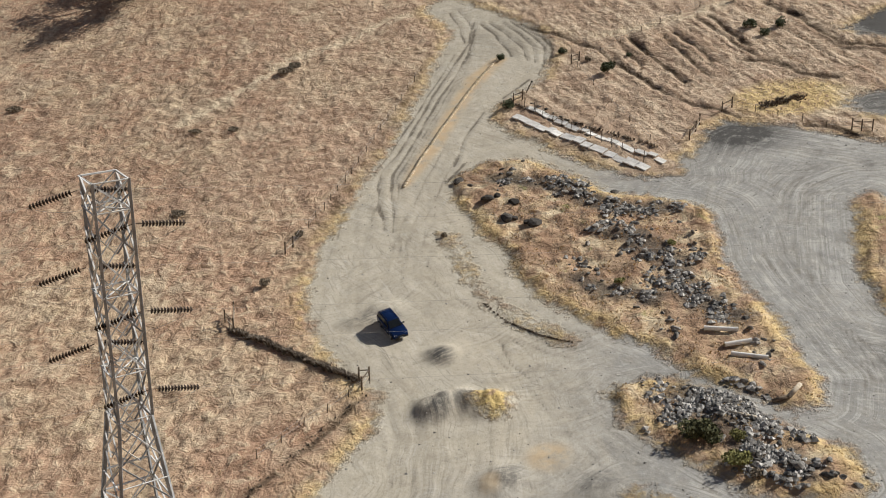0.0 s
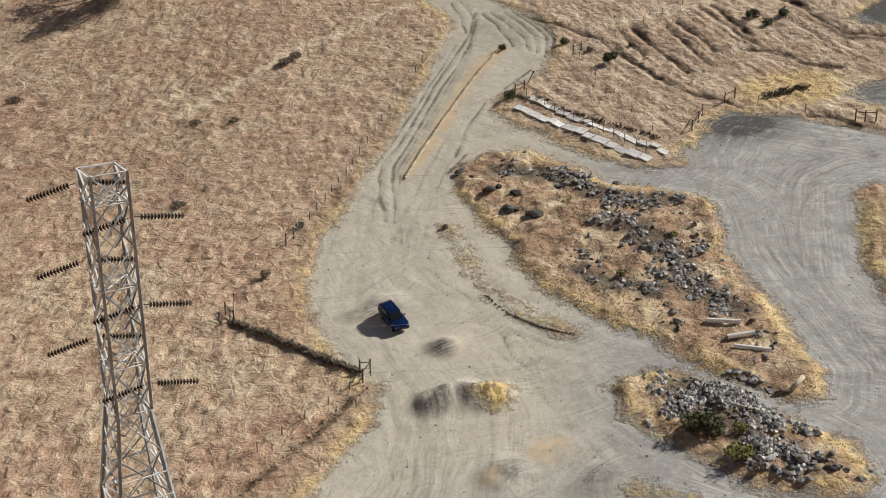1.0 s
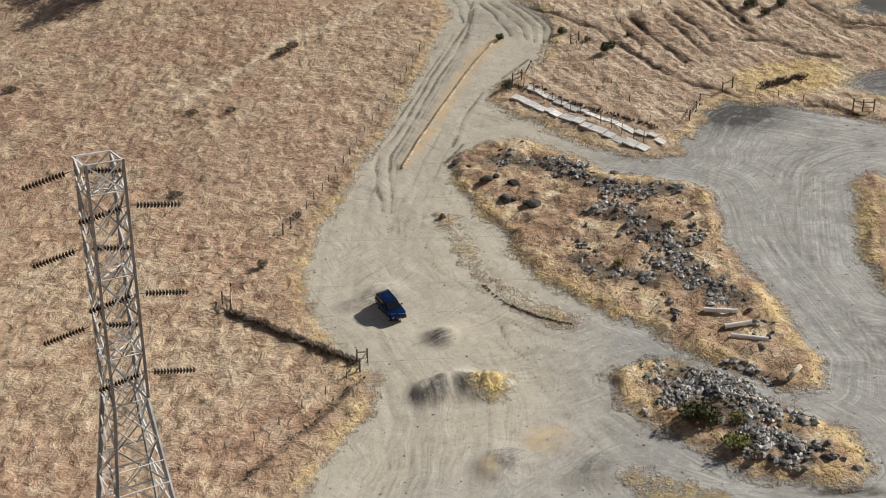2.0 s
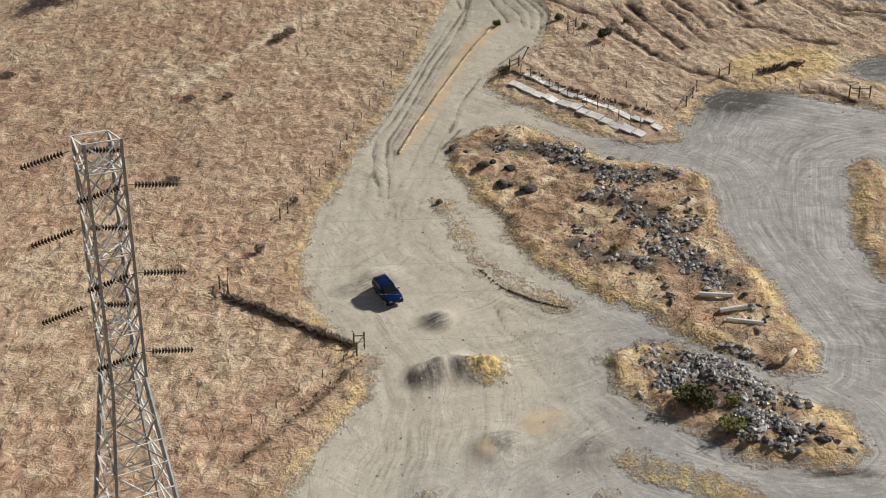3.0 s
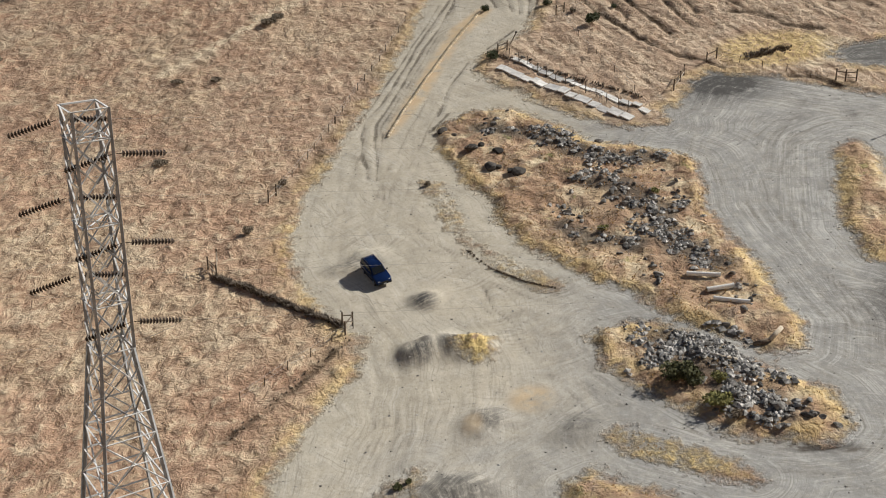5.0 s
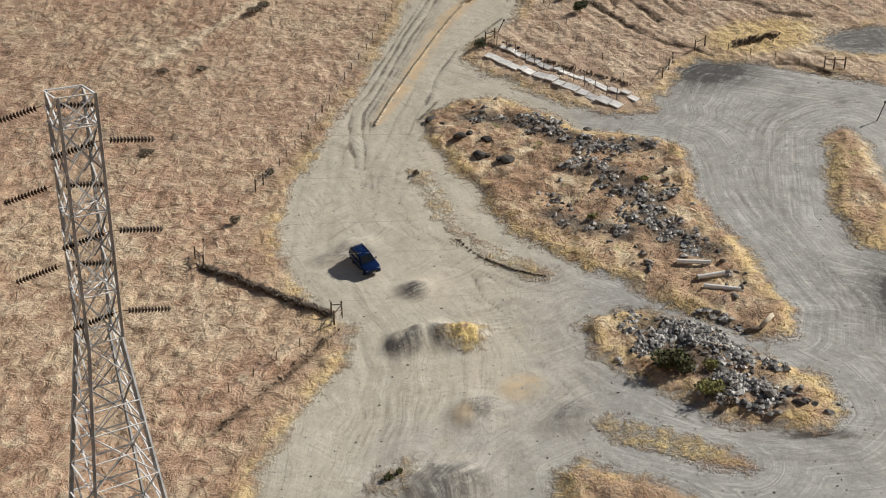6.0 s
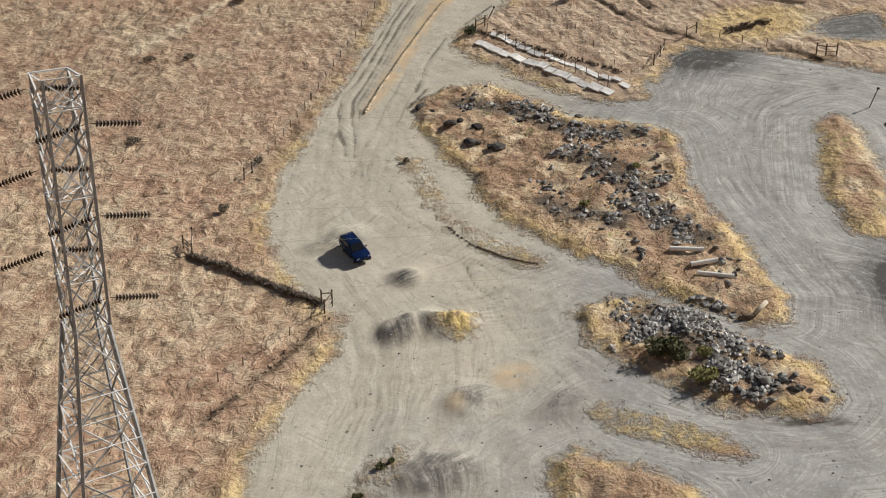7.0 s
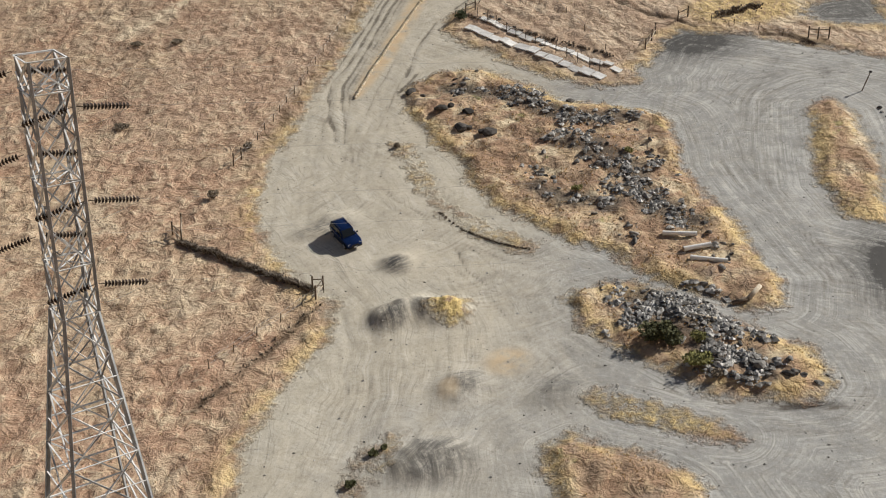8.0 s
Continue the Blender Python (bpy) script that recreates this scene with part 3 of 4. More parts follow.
def land(x, y, zone=None):
    """Height of the ground at x, y."""
    x, y = np.atleast_1d(np.asarray(x, float)), np.atleast_1d(np.asarray(y, float))
    if zone is None:
        zone = bare_ground(x, y)
    z = slope(x, y)
    for hx, hy, ra, rb, hh in HEAPS:
        d = ((x - hx) / ra) ** 2 + ((y - hy) / rb) ** 2
        z = z + 0.8 * hh * np.exp(-d ** 1.5) * (1 + 0.5 * FIELD[0].at(x, y, 0.8))
    grass = ramp(-zone, 0.0, 1.2)
    near = ramp(y, 215, 175)
    rough = FIELD[1].at(x, y, 2.4) * 0.26 + FIELD[2].at(x, y, 1.15) * 0.26 + FIELD[3].at(x, y, 0.65) * 0.20 * near
    z = z + grass * (0.12 + rough)
    for p, hh, rr in ((ROCK_ISLAND, 0.22, 0.42), (RUBBLE_ISLAND, 0.22, 0.36), (SOUTH_PATCH, 0.4, 0.3), (EAST_ISLAND, 0.3, 0.15), (STRAW_PATCH, 0.12, 0.12), (STRIP, 0.10, 0.14)):
        s = inside(p, x, y)
        z = z + ramp(s, -0.2, 1.6) * (hh + rr * FIELD[4].at(x, y, 1.9) + 0.5 * rr * FIELD[5].at(x, y, 0.85))
    # washed-out gullies on the eastern hillside
    hill = grass * ramp(x - 7 - (y - 154) * 0.12, 3, 10) * ramp(y, 138, 146) * ramp(y, 260, 220)
    lane = x + 0.50 * y + 2.5 * FIELD[2].at(x, y, 14.0) * 2
    cut = np.abs(FIELD[3].at(lane, y * 0.10, 1.5)) * 2
    z = z - hill * 0.12 * (1 - ramp(cut, 0.0, 0.30)) - hill * 0.07 * FIELD[1].at(lane * 2.2, y * 0.4, 3.0)
    bare = ramp(zone, 0.4, 1.6)
    z = z + bare * (0.025 * FIELD[0].at(zone + FIELD[4].at(x, y, 9.0), x * 0.05, 0.8) + 0.12 * FIELD[5].at(x, y, 3.6) + 0.05 * FIELD[2].at(x, y, 0.9))
    z = z - 0.7 * worn_lines(x, y)[1]
    return z


def on(x, y):
    return float(land(x, y)[0])


def spread(a, b, fine_a, fine_b, step, grow):
    inner = list(np.arange(fine_a, fine_b + 1e-6, step))
    out, s = [], step
    v = inner[-1]
    while v < b:
        s *= grow
        v += s
        out.append(v)
    left, s, v = [], step, inner[0]
    while v > a:
        s *= grow
        v -= s
        left.append(v)
    return np.array(left[::-1] + inner + out)


# lines along which stones lie thick
TOP_BAND = [(4.4, 138.2), (7.4, 137.3), (9.8, 136.4), (13.7, 134.2), (15.6, 130.7), (18.6, 128.2), (21.4, 127.3), (24.7, 126.9)]
MID_BAND = [(17.2, 123.2), (20.1, 121.2), (21.3, 117.9), (22.8, 115.3), (23.2, 112.7), (24.0, 109.4), (25.4, 107.2), (26.9, 104.5)]
LOW_BAND = [(13.1, 114.2), (15.5, 111.2), (18.0, 110.1), (19.9, 108.7)]
HEAP_BAND = [(21.9, 92.2), (23.2, 90.7), (24.6, 89.5), (26.1, 88.3)]
END_BAND = [(24.1, 85.1), (25.3, 83.6), (26.9, 83.0), (27.6, 81.4)]


def beside(x, y):
    d = np.full(np.shape(x), 1e9)
    for b, w in ((TOP_BAND, 1.3), (MID_BAND, 1.7), (LOW_BAND, 1.2), (HEAP_BAND, 3.0), (END_BAND, 1.4)):
        d = np.minimum(d, along(x, y, b) / w)
    return d


def build_ground():
    xs = spread(-2500, 2500, -52, 64, 0.27, 1.045)
    ys = spread(-2500, 2500, 57, 186, 0.38, 1.03)
    gx, gy = np.meshgrid(xs, ys)
    x, y = gx.ravel(), gy.ravel()
    zone = bare_ground(x, y)
    z = land(x, y, zone)
    nx, ny = len(xs), len(ys)
    k = np.arange(nx * ny).reshape(ny, nx)
    quads = np.stack([k[:-1, :-1], k[:-1, 1:], k[1:, 1:], k[1:, :-1]], -1).reshape(-1, 4)
    veg = np.zeros_like(x)
    for p in (ROCK_ISLAND, RUBBLE_ISLAND, SOUTH_PATCH, STRAW_PATCH, STRIP, HAY_PATCH, EAST_ISLAND, WEED_PATCH):
        veg = np.maximum(veg, ramp(inside(p, x, y), -0.8, 0.4))
    veg = np.maximum(veg, 0.8 * ramp(np.hypot((x - 44.7) / 8, (y - 151.4) / 5.0), 1.2, 0.7))
    veg = np.maximum(veg, 0.55 * ramp(-zone, 6, 1) * ramp(y, 146, 130) * ramp(x, 2, -4))
    grey = ramp(x - 0.1 * (y - 118), 5.5, 22) * 0.95 + 0.45 * ramp(np.hypot(x - 1.6, y - 76.5), 13, 4)
    # dark gravel patches; ellipses at the heaps paint their shaded sides
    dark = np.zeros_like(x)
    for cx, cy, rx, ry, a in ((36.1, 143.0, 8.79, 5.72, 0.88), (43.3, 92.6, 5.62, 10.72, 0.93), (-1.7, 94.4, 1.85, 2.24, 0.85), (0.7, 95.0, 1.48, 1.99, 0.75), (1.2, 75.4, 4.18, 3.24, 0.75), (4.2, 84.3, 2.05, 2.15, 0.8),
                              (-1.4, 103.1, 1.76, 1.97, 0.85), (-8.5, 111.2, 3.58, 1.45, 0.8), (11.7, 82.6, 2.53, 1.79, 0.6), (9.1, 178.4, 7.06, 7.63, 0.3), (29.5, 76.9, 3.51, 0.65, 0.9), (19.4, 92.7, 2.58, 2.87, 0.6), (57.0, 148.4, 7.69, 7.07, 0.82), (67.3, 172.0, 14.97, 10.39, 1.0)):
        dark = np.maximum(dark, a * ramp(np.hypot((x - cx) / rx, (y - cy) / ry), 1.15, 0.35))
    soil = ramp(inside(MEDIAN, x, y), -0.8, 0.6) * 0.9 + 0.8 * ramp(np.hypot((x - 7.9) / 2.4, (y - 86.5) / 2.2), 1.1, 0.4) + 0.6 * ramp(np.hypot((x - 2.8) / 1.1, (y - 83.5) / 1.8), 1.1, 0.4)
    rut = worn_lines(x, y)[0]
    stony = np.zeros_like(x)
    scrub = 0.35 * ramp(x, -23, -35) * ramp(y, 125, 144)
    pale = 0.8 * ramp(x - 8.5 - (158.4 - y) * 0.3, -3, 4) * ramp(y, 126, 136)
    pale = np.maximum(pale, 0.4 * ramp(x + 9 * FIELD[1].at(x, y, 9.0), -44, -14) * ramp(y + 13 * FIELD[2].at(x, y, 10.0), 122, 144) * ramp(x, 12, 4))
    isle = np.nonzero(np.maximum(inside(ROCK_ISLAND, x, y), inside(RUBBLE_ISLAND, x, y)) > 0)[0]
    stony[isle] = 0.85 * ramp(beside(x[isle], y[isle]) - 0.8 * FIELD[2].at(x[isle], y[isle], 1.9), 1.5, 0.5)
    worn = np.zeros_like(x)
    for p in PATHS:
        worn = np.maximum(worn, np.exp(-(along(x + FIELD[2].at(x, y, 6) * 2, y, p) / 1.1) ** 2))
    lot_face = zone[quads].mean(1) > 0
    for name, sel, label, cat in (("ground", ~lot_face, "hillside of dry straw-coloured grass with gullies", "ground"),
                                  ("gravel_yard", lot_face, "bare packed earth and grey gravel marked by wheels", "yard")):
        q = quads[sel]
        used, inv = np.unique(q, return_inverse=True)
        q = inv.reshape(-1, 4)
        me = bpy.data.meshes.new(name)
        me.vertices.add(len(used))
        me.vertices.foreach_set("co", np.stack([x[used], y[used], z[used]], -1).astype(np.float32).ravel())
        me.loops.add(q.size)
        me.loops.foreach_set("vertex_index", q.astype(np.int32).ravel())
        me.polygons.add(len(q))
        me.polygons.foreach_set("loop_start", np.arange(0, q.size, 4, dtype=np.int32))
        me.update(calc_edges=True)
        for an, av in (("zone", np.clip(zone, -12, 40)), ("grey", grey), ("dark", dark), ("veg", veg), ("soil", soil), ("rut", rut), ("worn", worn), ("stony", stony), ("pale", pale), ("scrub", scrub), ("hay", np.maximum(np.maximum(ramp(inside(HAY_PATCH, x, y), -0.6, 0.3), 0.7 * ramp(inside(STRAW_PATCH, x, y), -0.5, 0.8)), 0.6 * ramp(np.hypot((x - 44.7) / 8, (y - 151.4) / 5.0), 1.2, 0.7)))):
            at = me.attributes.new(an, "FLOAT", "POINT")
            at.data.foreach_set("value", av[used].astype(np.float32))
        me.materials.append(EARTH)
        me.shade_smooth()
        tagged(new(name, me), label, cat, kind="structure")


build_ground()


# ---- transmission tower ----
def build_tower():
    cx, cy, top = -19.55, 62.0, 30.15
    base = on(cx, cy) - 0.5
    tower = empty("transmission_tower", (cx, cy, base))
    tagged(tower, "grey galvanised lattice steel transmission tower with brown insulators", "tower")
    turn = radians(169)

    def half(z):
        return 1.45 if z > 15.5 else 1.45 + (15.5 - z) * 0.155

    def corner(i, z):
        a = turn + i * math.pi / 2
        return Vector((half(z) * math.cos(a), half(z) * math.sin(a), z - base))

    def bar(name, a, b, w, mat=GALV, label=""):
        bm = bmesh.new()
        d = (b - a).normalized()
        s = d.cross(Vector((0, 0, 1)))
        s = s.normalized() if s.length > 1e-3 else Vector((1, 0, 0))
        n = d.cross(s).normalized()
        # an angle section: two thin flanges
        for u, v in ((s, n), (n, s)):
            m = Matrix((( *u, ), (*v,), (*d,))).transposed().to_4x4()
            m.translation = (a + b) / 2 + u * w * 0.5
            bmesh.ops.create_cube(bm, size=1.0, matrix=m @ Matrix.Diagonal((w, w * 0.16, (b - a).length, 1)))
        return part(name, bm, mat, tower, label)

    foot = [on(cx + corner(i, base).x, cy + corner(i, base).y) - 1.3 for i in range(4)]
    for i in range(4):
        bar("leg", corner(i, foot[i]), corner(i, 15.5), 0.21, GALV_SHADE)
        bar("leg", corner(i, 15.5), corner(i, top), 0.17, GALV_SHADE)
        bm = bmesh.new()
        p = corner(i, foot[i])
        bmesh.ops.create_cone(bm, cap_ends=True, segments=12, radius1=0.45, radius2=0.4, depth=1.1, matrix=Matrix.Translation((p.x, p.y, p.z + 0.9)))
        part("footing", bm, CONCRETE, tower, "round concrete footing")
    levels = [30.15, 28.4, 25.9, 23.4, 20.9, 18.5, 15.5, 12.9, 9.9, 6.4, 2.2, -3.0, -8.0]
    for k, (z1, z0) in enumerate(zip(levels, levels[1:])):
        w = 0.085 if z1 > 14 else 0.085
        for i in range(4):
            j = (i + 1) % 4
            bar("brace", corner(i, z0), corner(j, z1), w)
            bar("brace", corner(j, z0), corner(i, z1), w, GALV_SHADE if k % 2 else GALV)
            if k in (0, 1, 3, 5, 6, 8, 9, 10):
                bar("crosspiece", corner(i, z1), corner(j, z1), w)
            if z1 > 15:
                mid_z = (z0 + z1) / 2
                bar("crosspiece", corner(i, mid_z), (corner(i, z0) + corner(j, z0)) / 2, 0.07)
                bar("crosspiece", corner(j, mid_z), (corner(i, z0) + corner(j, z0)) / 2, 0.07, GALV_SHADE)
            if z1 < 13:
                bar("crosspiece", (corner(i, z0) + corner(i, z1)) / 2, (corner(j, z0) + corner(j, z1)) / 2, 0.08)
    for z in (28.4, 23.4, 18.5):
        bar("crosspiece", corner(0, z), corner(2, z), 0.09)
        bar("crosspiece", corner(1, z), corner(3, z), 0.09)
    # strings of insulators: two at each of six fixing points, one along each line
    east, west = Vector((2.28, 0.35, -0.06)), Vector((-2.12, -0.75, -0.62))

    def string(at, way):
        way = Vector(way)
        n, length = way.normalized(), way.length
        bm = bmesh.new()
        m = n.to_track_quat("Z", "Y").to_matrix().to_4x4()
        beam(bm, at + n * 0.1, at + n * (0.55 + length), 0.045, 6)
        for k in range(13):
            mm = Matrix.Translation(at + n * (0.52 + length * k / 12.5)) @ m
            bmesh.ops.create_cone(bm, cap_ends=True, segments=10, radius1=0.215, radius2=0.10, depth=0.12, matrix=mm)
        part("insulator_string", bm, PORCELAIN, tower, "brown porcelain insulator string")
        return at + n * (0.6 + length)

    def cable(name, pts, r):
        cu = bpy.data.curves.new(name, "CURVE")
        cu.dimensions, cu.bevel_depth, cu.bevel_resolution = "3D", r, 1
        sp = cu.splines.new("POLY")
        sp.points.add(len(pts) - 1)
        for q, p in zip(sp.points, pts):
            q.co = (*p, 1)
        tmp = bpy.data.objects.new(name, cu)
        scene.collection.objects.link(tmp)
        me = bpy.data.meshes.new_from_object(tmp.evaluated_get(bpy.context.evaluated_depsgraph_get()))
        bpy.data.objects.remove(tmp)
        me.materials.append(CABLE)
        ob = new(name, me)
        ob.parent = tower
        return ob

    for z, i in ((27.5, 2), (22.2, 2), (17.2, 2), (29.3, 0), (24.7, 0), (19.9, 0)):
        at = corner(i, z) + (corner(i, z) - Vector((0, 0, z - base))).normalized() * 0.12
        ends = [string(at, east), string(at, west)]
        mid = (ends[0] + ends[1]) / 2 - Vector((0, 0, 1.4))
        loop = [ends[0].lerp(mid, s).lerp(mid.lerp(ends[1], s), s) for s in np.linspace(0, 1, 15)]
        cable("jumper_cable", loop, 0.009)
        for end, way in zip(ends, (Vector((1, 0.155, 0)), Vector((-1, -0.355, 0)))):
            pts = [end + way * d + Vector((0, 0, -0.03 * d + 0.00016 * d * d)) for d in np.linspace(0, 240, 30)]
            cable("conductor_cable", pts, 0.004)


build_tower()


# ---- the car ----
def build_car():
    cx, cy = -6.26, 108.73
    zc = on(cx, cy)
    n = Vector((float(land(cx - 1.5, cy)[0] - land(cx + 1.5, cy)[0]), float(land(cx, cy - 1.5)[0] - land(cx, cy + 1.5)[0]), 3.0)).normalized()
    fwd = Vector((0.43, -0.90, 0))
    fwd = (fwd - n * fwd.dot(n)).normalized()
    side = n.cross(fwd)
    car = new("car")
    m = Matrix((fwd, side, n)).transposed().to_4x4()
    m.translation = (cx, cy, zc + 0.02)
    car.matrix_world = m @ Matrix.Scale(0.94, 4)
    tagged(car, "dark blue four-door sport utility vehicle on the gravel", "car")

    def loft(bm, sections):
        rings = [[bm.verts.new(p) for p in s] for s in sections]
        for a, b in zip(rings, rings[1:]):
            for i in range(len(a)):
                j = (i + 1) % len(a)
                bm.faces.new((a[i], a[j], b[j], b[i]))
        bm.faces.new(rings[0][::-1])
        bm.faces.new(rings[-1])
        bmesh.ops.recalc_face_normals(bm, faces=bm.faces[:])

    def ring(x, w, z0, z1, r=0.10):
        pts = []
        for sy, sz in ((-1, 0), (-1, 1), (1, 1), (1, 0)):
            zc_, yc = (z0 + r if sz == 0 else z1 - r), sy * (w / 2 - r)
            a0 = {(-1, 0): 180, (-1, 1): 90, (1, 1): 0, (1, 0): 270}[(sy, sz)]
            for k in (0, 1, 2):
                a = radians(a0 + (90 - 45 * k if (sy, sz) in ((-1, 1), (1, 1), (1, 0), (-1, 0)) else 0))
                pts.append((x, yc + r * math.cos(a), zc_ + r * math.sin(a)))
        return pts

    bm = bmesh.new()
    loft(bm, [ring(-2.32, 1.62, 0.46, 1.02), ring(-2.22, 1.80, 0.36, 1.08), ring(-1.4, 1.88, 0.32, 1.10), ring(0.6, 1.88, 0.32, 1.08), ring(1.0, 1.88, 0.32, 1.06),
              ring(1.9, 1.82, 0.34, 0.98), ring(2.22, 1.70, 0.38, 0.90), ring(2.34, 1.5, 0.48, 0.80)])
    body = part("body", bm, PAINT, car, "glossy dark blue bodywork", True)
    bm = bmesh.new()
    loft(bm, [ring(-2.18, 1.62, 1.0, 1.12, 0.05), ring(-2.05, 1.52, 1.0, 1.62, 0.12), ring(-1.6, 1.44, 1.0, 1.72, 0.12), ring(-0.2, 1.44, 1.0, 1.74, 0.12),
              ring(0.35, 1.42, 1.0, 1.68, 0.12), ring(1.12, 1.60, 1.0, 1.10, 0.04)])
    part("roof", bm, PAINT, car, "", True)

    def pane(name, pts):
        b = bmesh.new()
        vs = [b.verts.new(p) for p in pts]
        b.faces.new(vs)
        r = bmesh.ops.extrude_face_region(b, geom=b.faces[:])
        c = sum((Vector(p) for p in pts), Vector()) / len(pts)
        away = Vector((c.x * 0.3, c.y, 0)).normalized() * 0.012
        bmesh.ops.translate(b, vec=away, verts=[v for v in r["geom"] if isinstance(v, bmesh.types.BMVert)])
        bmesh.ops.recalc_face_normals(b, faces=b.faces[:])
        return part(name, b, GLASS, car, "dark tinted window glass")

    b = bmesh.new()
    vs = [b.verts.new(p) for p in ((1.09, -0.70, 1.14), (1.09, 0.70, 1.14), (0.45, 0.62, 1.66), (0.45, -0.62, 1.66))]
    b.faces.new(vs)
    r = bmesh.ops.extrude_face_region(b, geom=b.faces[:])
    bmesh.ops.translate(b, vec=(0.035, 0, 0.035), verts=[v for v in r["geom"] if isinstance(v, bmesh.types.BMVert)])
    bmesh.ops.recalc_face_normals(b, faces=b.faces[:])
    part("windscreen", b, GLASS, car, "dark sloping windscreen")
    b = bmesh.new()
    vs = [b.verts.new(p) for p in ((-2.16, -0.62, 1.15), (-2.16, 0.62, 1.15), (-2.08, 0.58, 1.55), (-2.08, -0.58, 1.55))]
    b.faces.new(vs)
    r = bmesh.ops.extrude_face_region(b, geom=b.faces[:])
    bmesh.ops.translate(b, vec=(-0.03, 0, 0.01), verts=[v for v in r["geom"] if isinstance(v, bmesh.types.BMVert)])
    bmesh.ops.recalc_face_normals(b, faces=b.faces[:])
    part("rear_window", b, GLASS, car)
    for s in (-1, 1):
        for x0, x1, t0, t1 in ((-0.10, 0.86, -0.10, 0.34), (-1.15, -0.18, -1.15, -0.18), (-1.98, -1.23, -1.92, -1.23)):
            pane("side_window", [(x0, s * 0.80, 1.14), (x1, s * 0.80, 1.14), (t1, s * 0.735, 1.58), (t0, s * 0.735, 1.60)])
        bm = bmesh.new()
        box(bm, (0.82, s * 1.0, 1.18), (0.14, 0.22, 0.16), bevel=0.03)
        part("wing_mirror", bm, TRIM, car)
        bm = bmesh.new()
        box(bm, (2.23, s * 0.62, 0.78), (0.16, 0.34, 0.16), bevel=0.03)
        part("headlight", bm, LAMP, car, "clear headlight")
        bm = bmesh.new()
        box(bm, (-2.30, s * 0.74, 0.92), (0.08, 0.16, 0.28), bevel=0.02)
        part("tail_light", bm, RED, car, "red tail light")
        bm = bmesh.new()
        beam(bm, (-1.8, s * 0.62, 1.80), (0.2, s * 0.62, 1.80), 0.045, 6)
        for xx in (-1.75, -0.8, 0.15):
            beam(bm, (xx, s * 0.62, 1.72), (xx, s * 0.62, 1.80), 0.05)
        part("roof_rail", bm, TRIM, car)
        bm = bmesh.new()
        box(bm, (0, s * 0.93, 0.40), (2.1, 0.06, 0.14), bevel=0.02)
        part("side_sill", bm, TRIM, car)
        for x in (-1.38, 1.42):
            bm = bmesh.new()
            bmesh.ops.create_cone(bm, cap_ends=True, segments=28, radius1=0.39, radius2=0.39, depth=0.26, matrix=Matrix.Translation((x, s * 0.83, 0.39)) @ Matrix.Rotation(math.pi / 2, 4, "X"))
            bmesh.ops.bevel(bm, geom=[e for e in bm.edges if len(e.link_faces) == 2 and any(len(f.verts) > 4 for f in e.link_faces)], offset=0.05, segments=2, affect="EDGES")
            wheel = part("wheel", bm, RUBBER, car, "black rubber tyre")
            bm = bmesh.new()
            bmesh.ops.create_cone(bm, cap_ends=True, segments=20, radius1=0.25, radius2=0.22, depth=0.05, matrix=Matrix.Translation((x, s * 0.965, 0.39)) @ Matrix.Rotation(math.pi / 2, 4, "X"))
            part("rim", bm, ALLOY, wheel, "grey alloy rim")
    bm = bmesh.new()
    box(bm, (2.32, 0, 0.66), (0.10, 0.84, 0.20), bevel=0.03)
    part("grille", bm, TRIM, car, "black radiator grille")
    for x in (2.34, -2.34):
        bm = bmesh.new()
        box(bm, (x, 0, 0.48), (0.14, 1.6, 0.20), bevel=0.05)
        part("bumper", bm, TRIM, car)
    bm = bmesh.new()
    box(bm, (2.42, 0, 0.50), (0.02, 0.34, 0.13), bevel=0.005)
    part("number_plate", bm, LAMP, car, "plain pale number plate")


build_car()


# ---- fences ----
def post(parent, x, y, h, r=0.09, lean=(0, 0), mat=WOOD):
    z = on(x, y)
    bm = bmesh.new()
    beam(bm, (0, 0, -0.4), (lean[0], lean[1], h), r * 2, 8)
    ob = part("post", bm, mat, parent)
    ob.matrix_world = Matrix.Translation((x, y, z))
    ob.matrix_parent_inverse = Matrix()
    if parent is not None:
        ob.matrix_basis = Matrix.Translation(Vector((x, y, z)) - parent.matrix_basis.translation)
    return ob


def brace_panel(name, a, b, c=None, label="dark timber fence brace with a rail"):
    """Two or three stout posts with rails between them."""
    z0 = on(*a)
    th = empty(name, (a[0], a[1], z0))
    tagged(th, label, "fence brace", "timber fence braces")
    o = Vector((a[0], a[1], z0))
    pts = [p for p in (a, b, c) if p]
    for p in pts:
        post(th, p[0], p[1], 1.45, 0.085)
    for p, q in zip(pts, pts[1:]):
        for h, mat in ((1.1, WOOD), (0.45, WOOD_PALE)):
            bm = bmesh.new()
            beam(bm, Vector((p[0], p[1], on(*p) + h)) - o, Vector((q[0], q[1], on(*q) + h)) - o, 0.12, 8)
            part("rail", bm, mat, th)


brace_panel("fence_brace", (-9.2, 100.6), (-8.2, 100.5), (-8.8, 98.9))
brace_panel("fence_brace", (-24.4, 113.3), (-23.3, 112.1), (-23.7, 114.8))
brace_panel("fence_brace", (-19.6, 126.4), (-18.9, 127.8))
brace_panel("fence_brace", (29.8, 142.8), (30.9, 144.6), (31.7, 146.4))
brace_panel("fence_brace", (35.1, 149.0), (36.6, 150.1))
brace_panel("fence_brace", (49.6, 141.3), (50.7, 141.0), (51.9, 140.6))
brace_panel("fence_brace", (9.6, 158.7), (8.3, 158.2))
brace_panel("fence_brace", (17.1, 167.5), (18.3, 168.1))


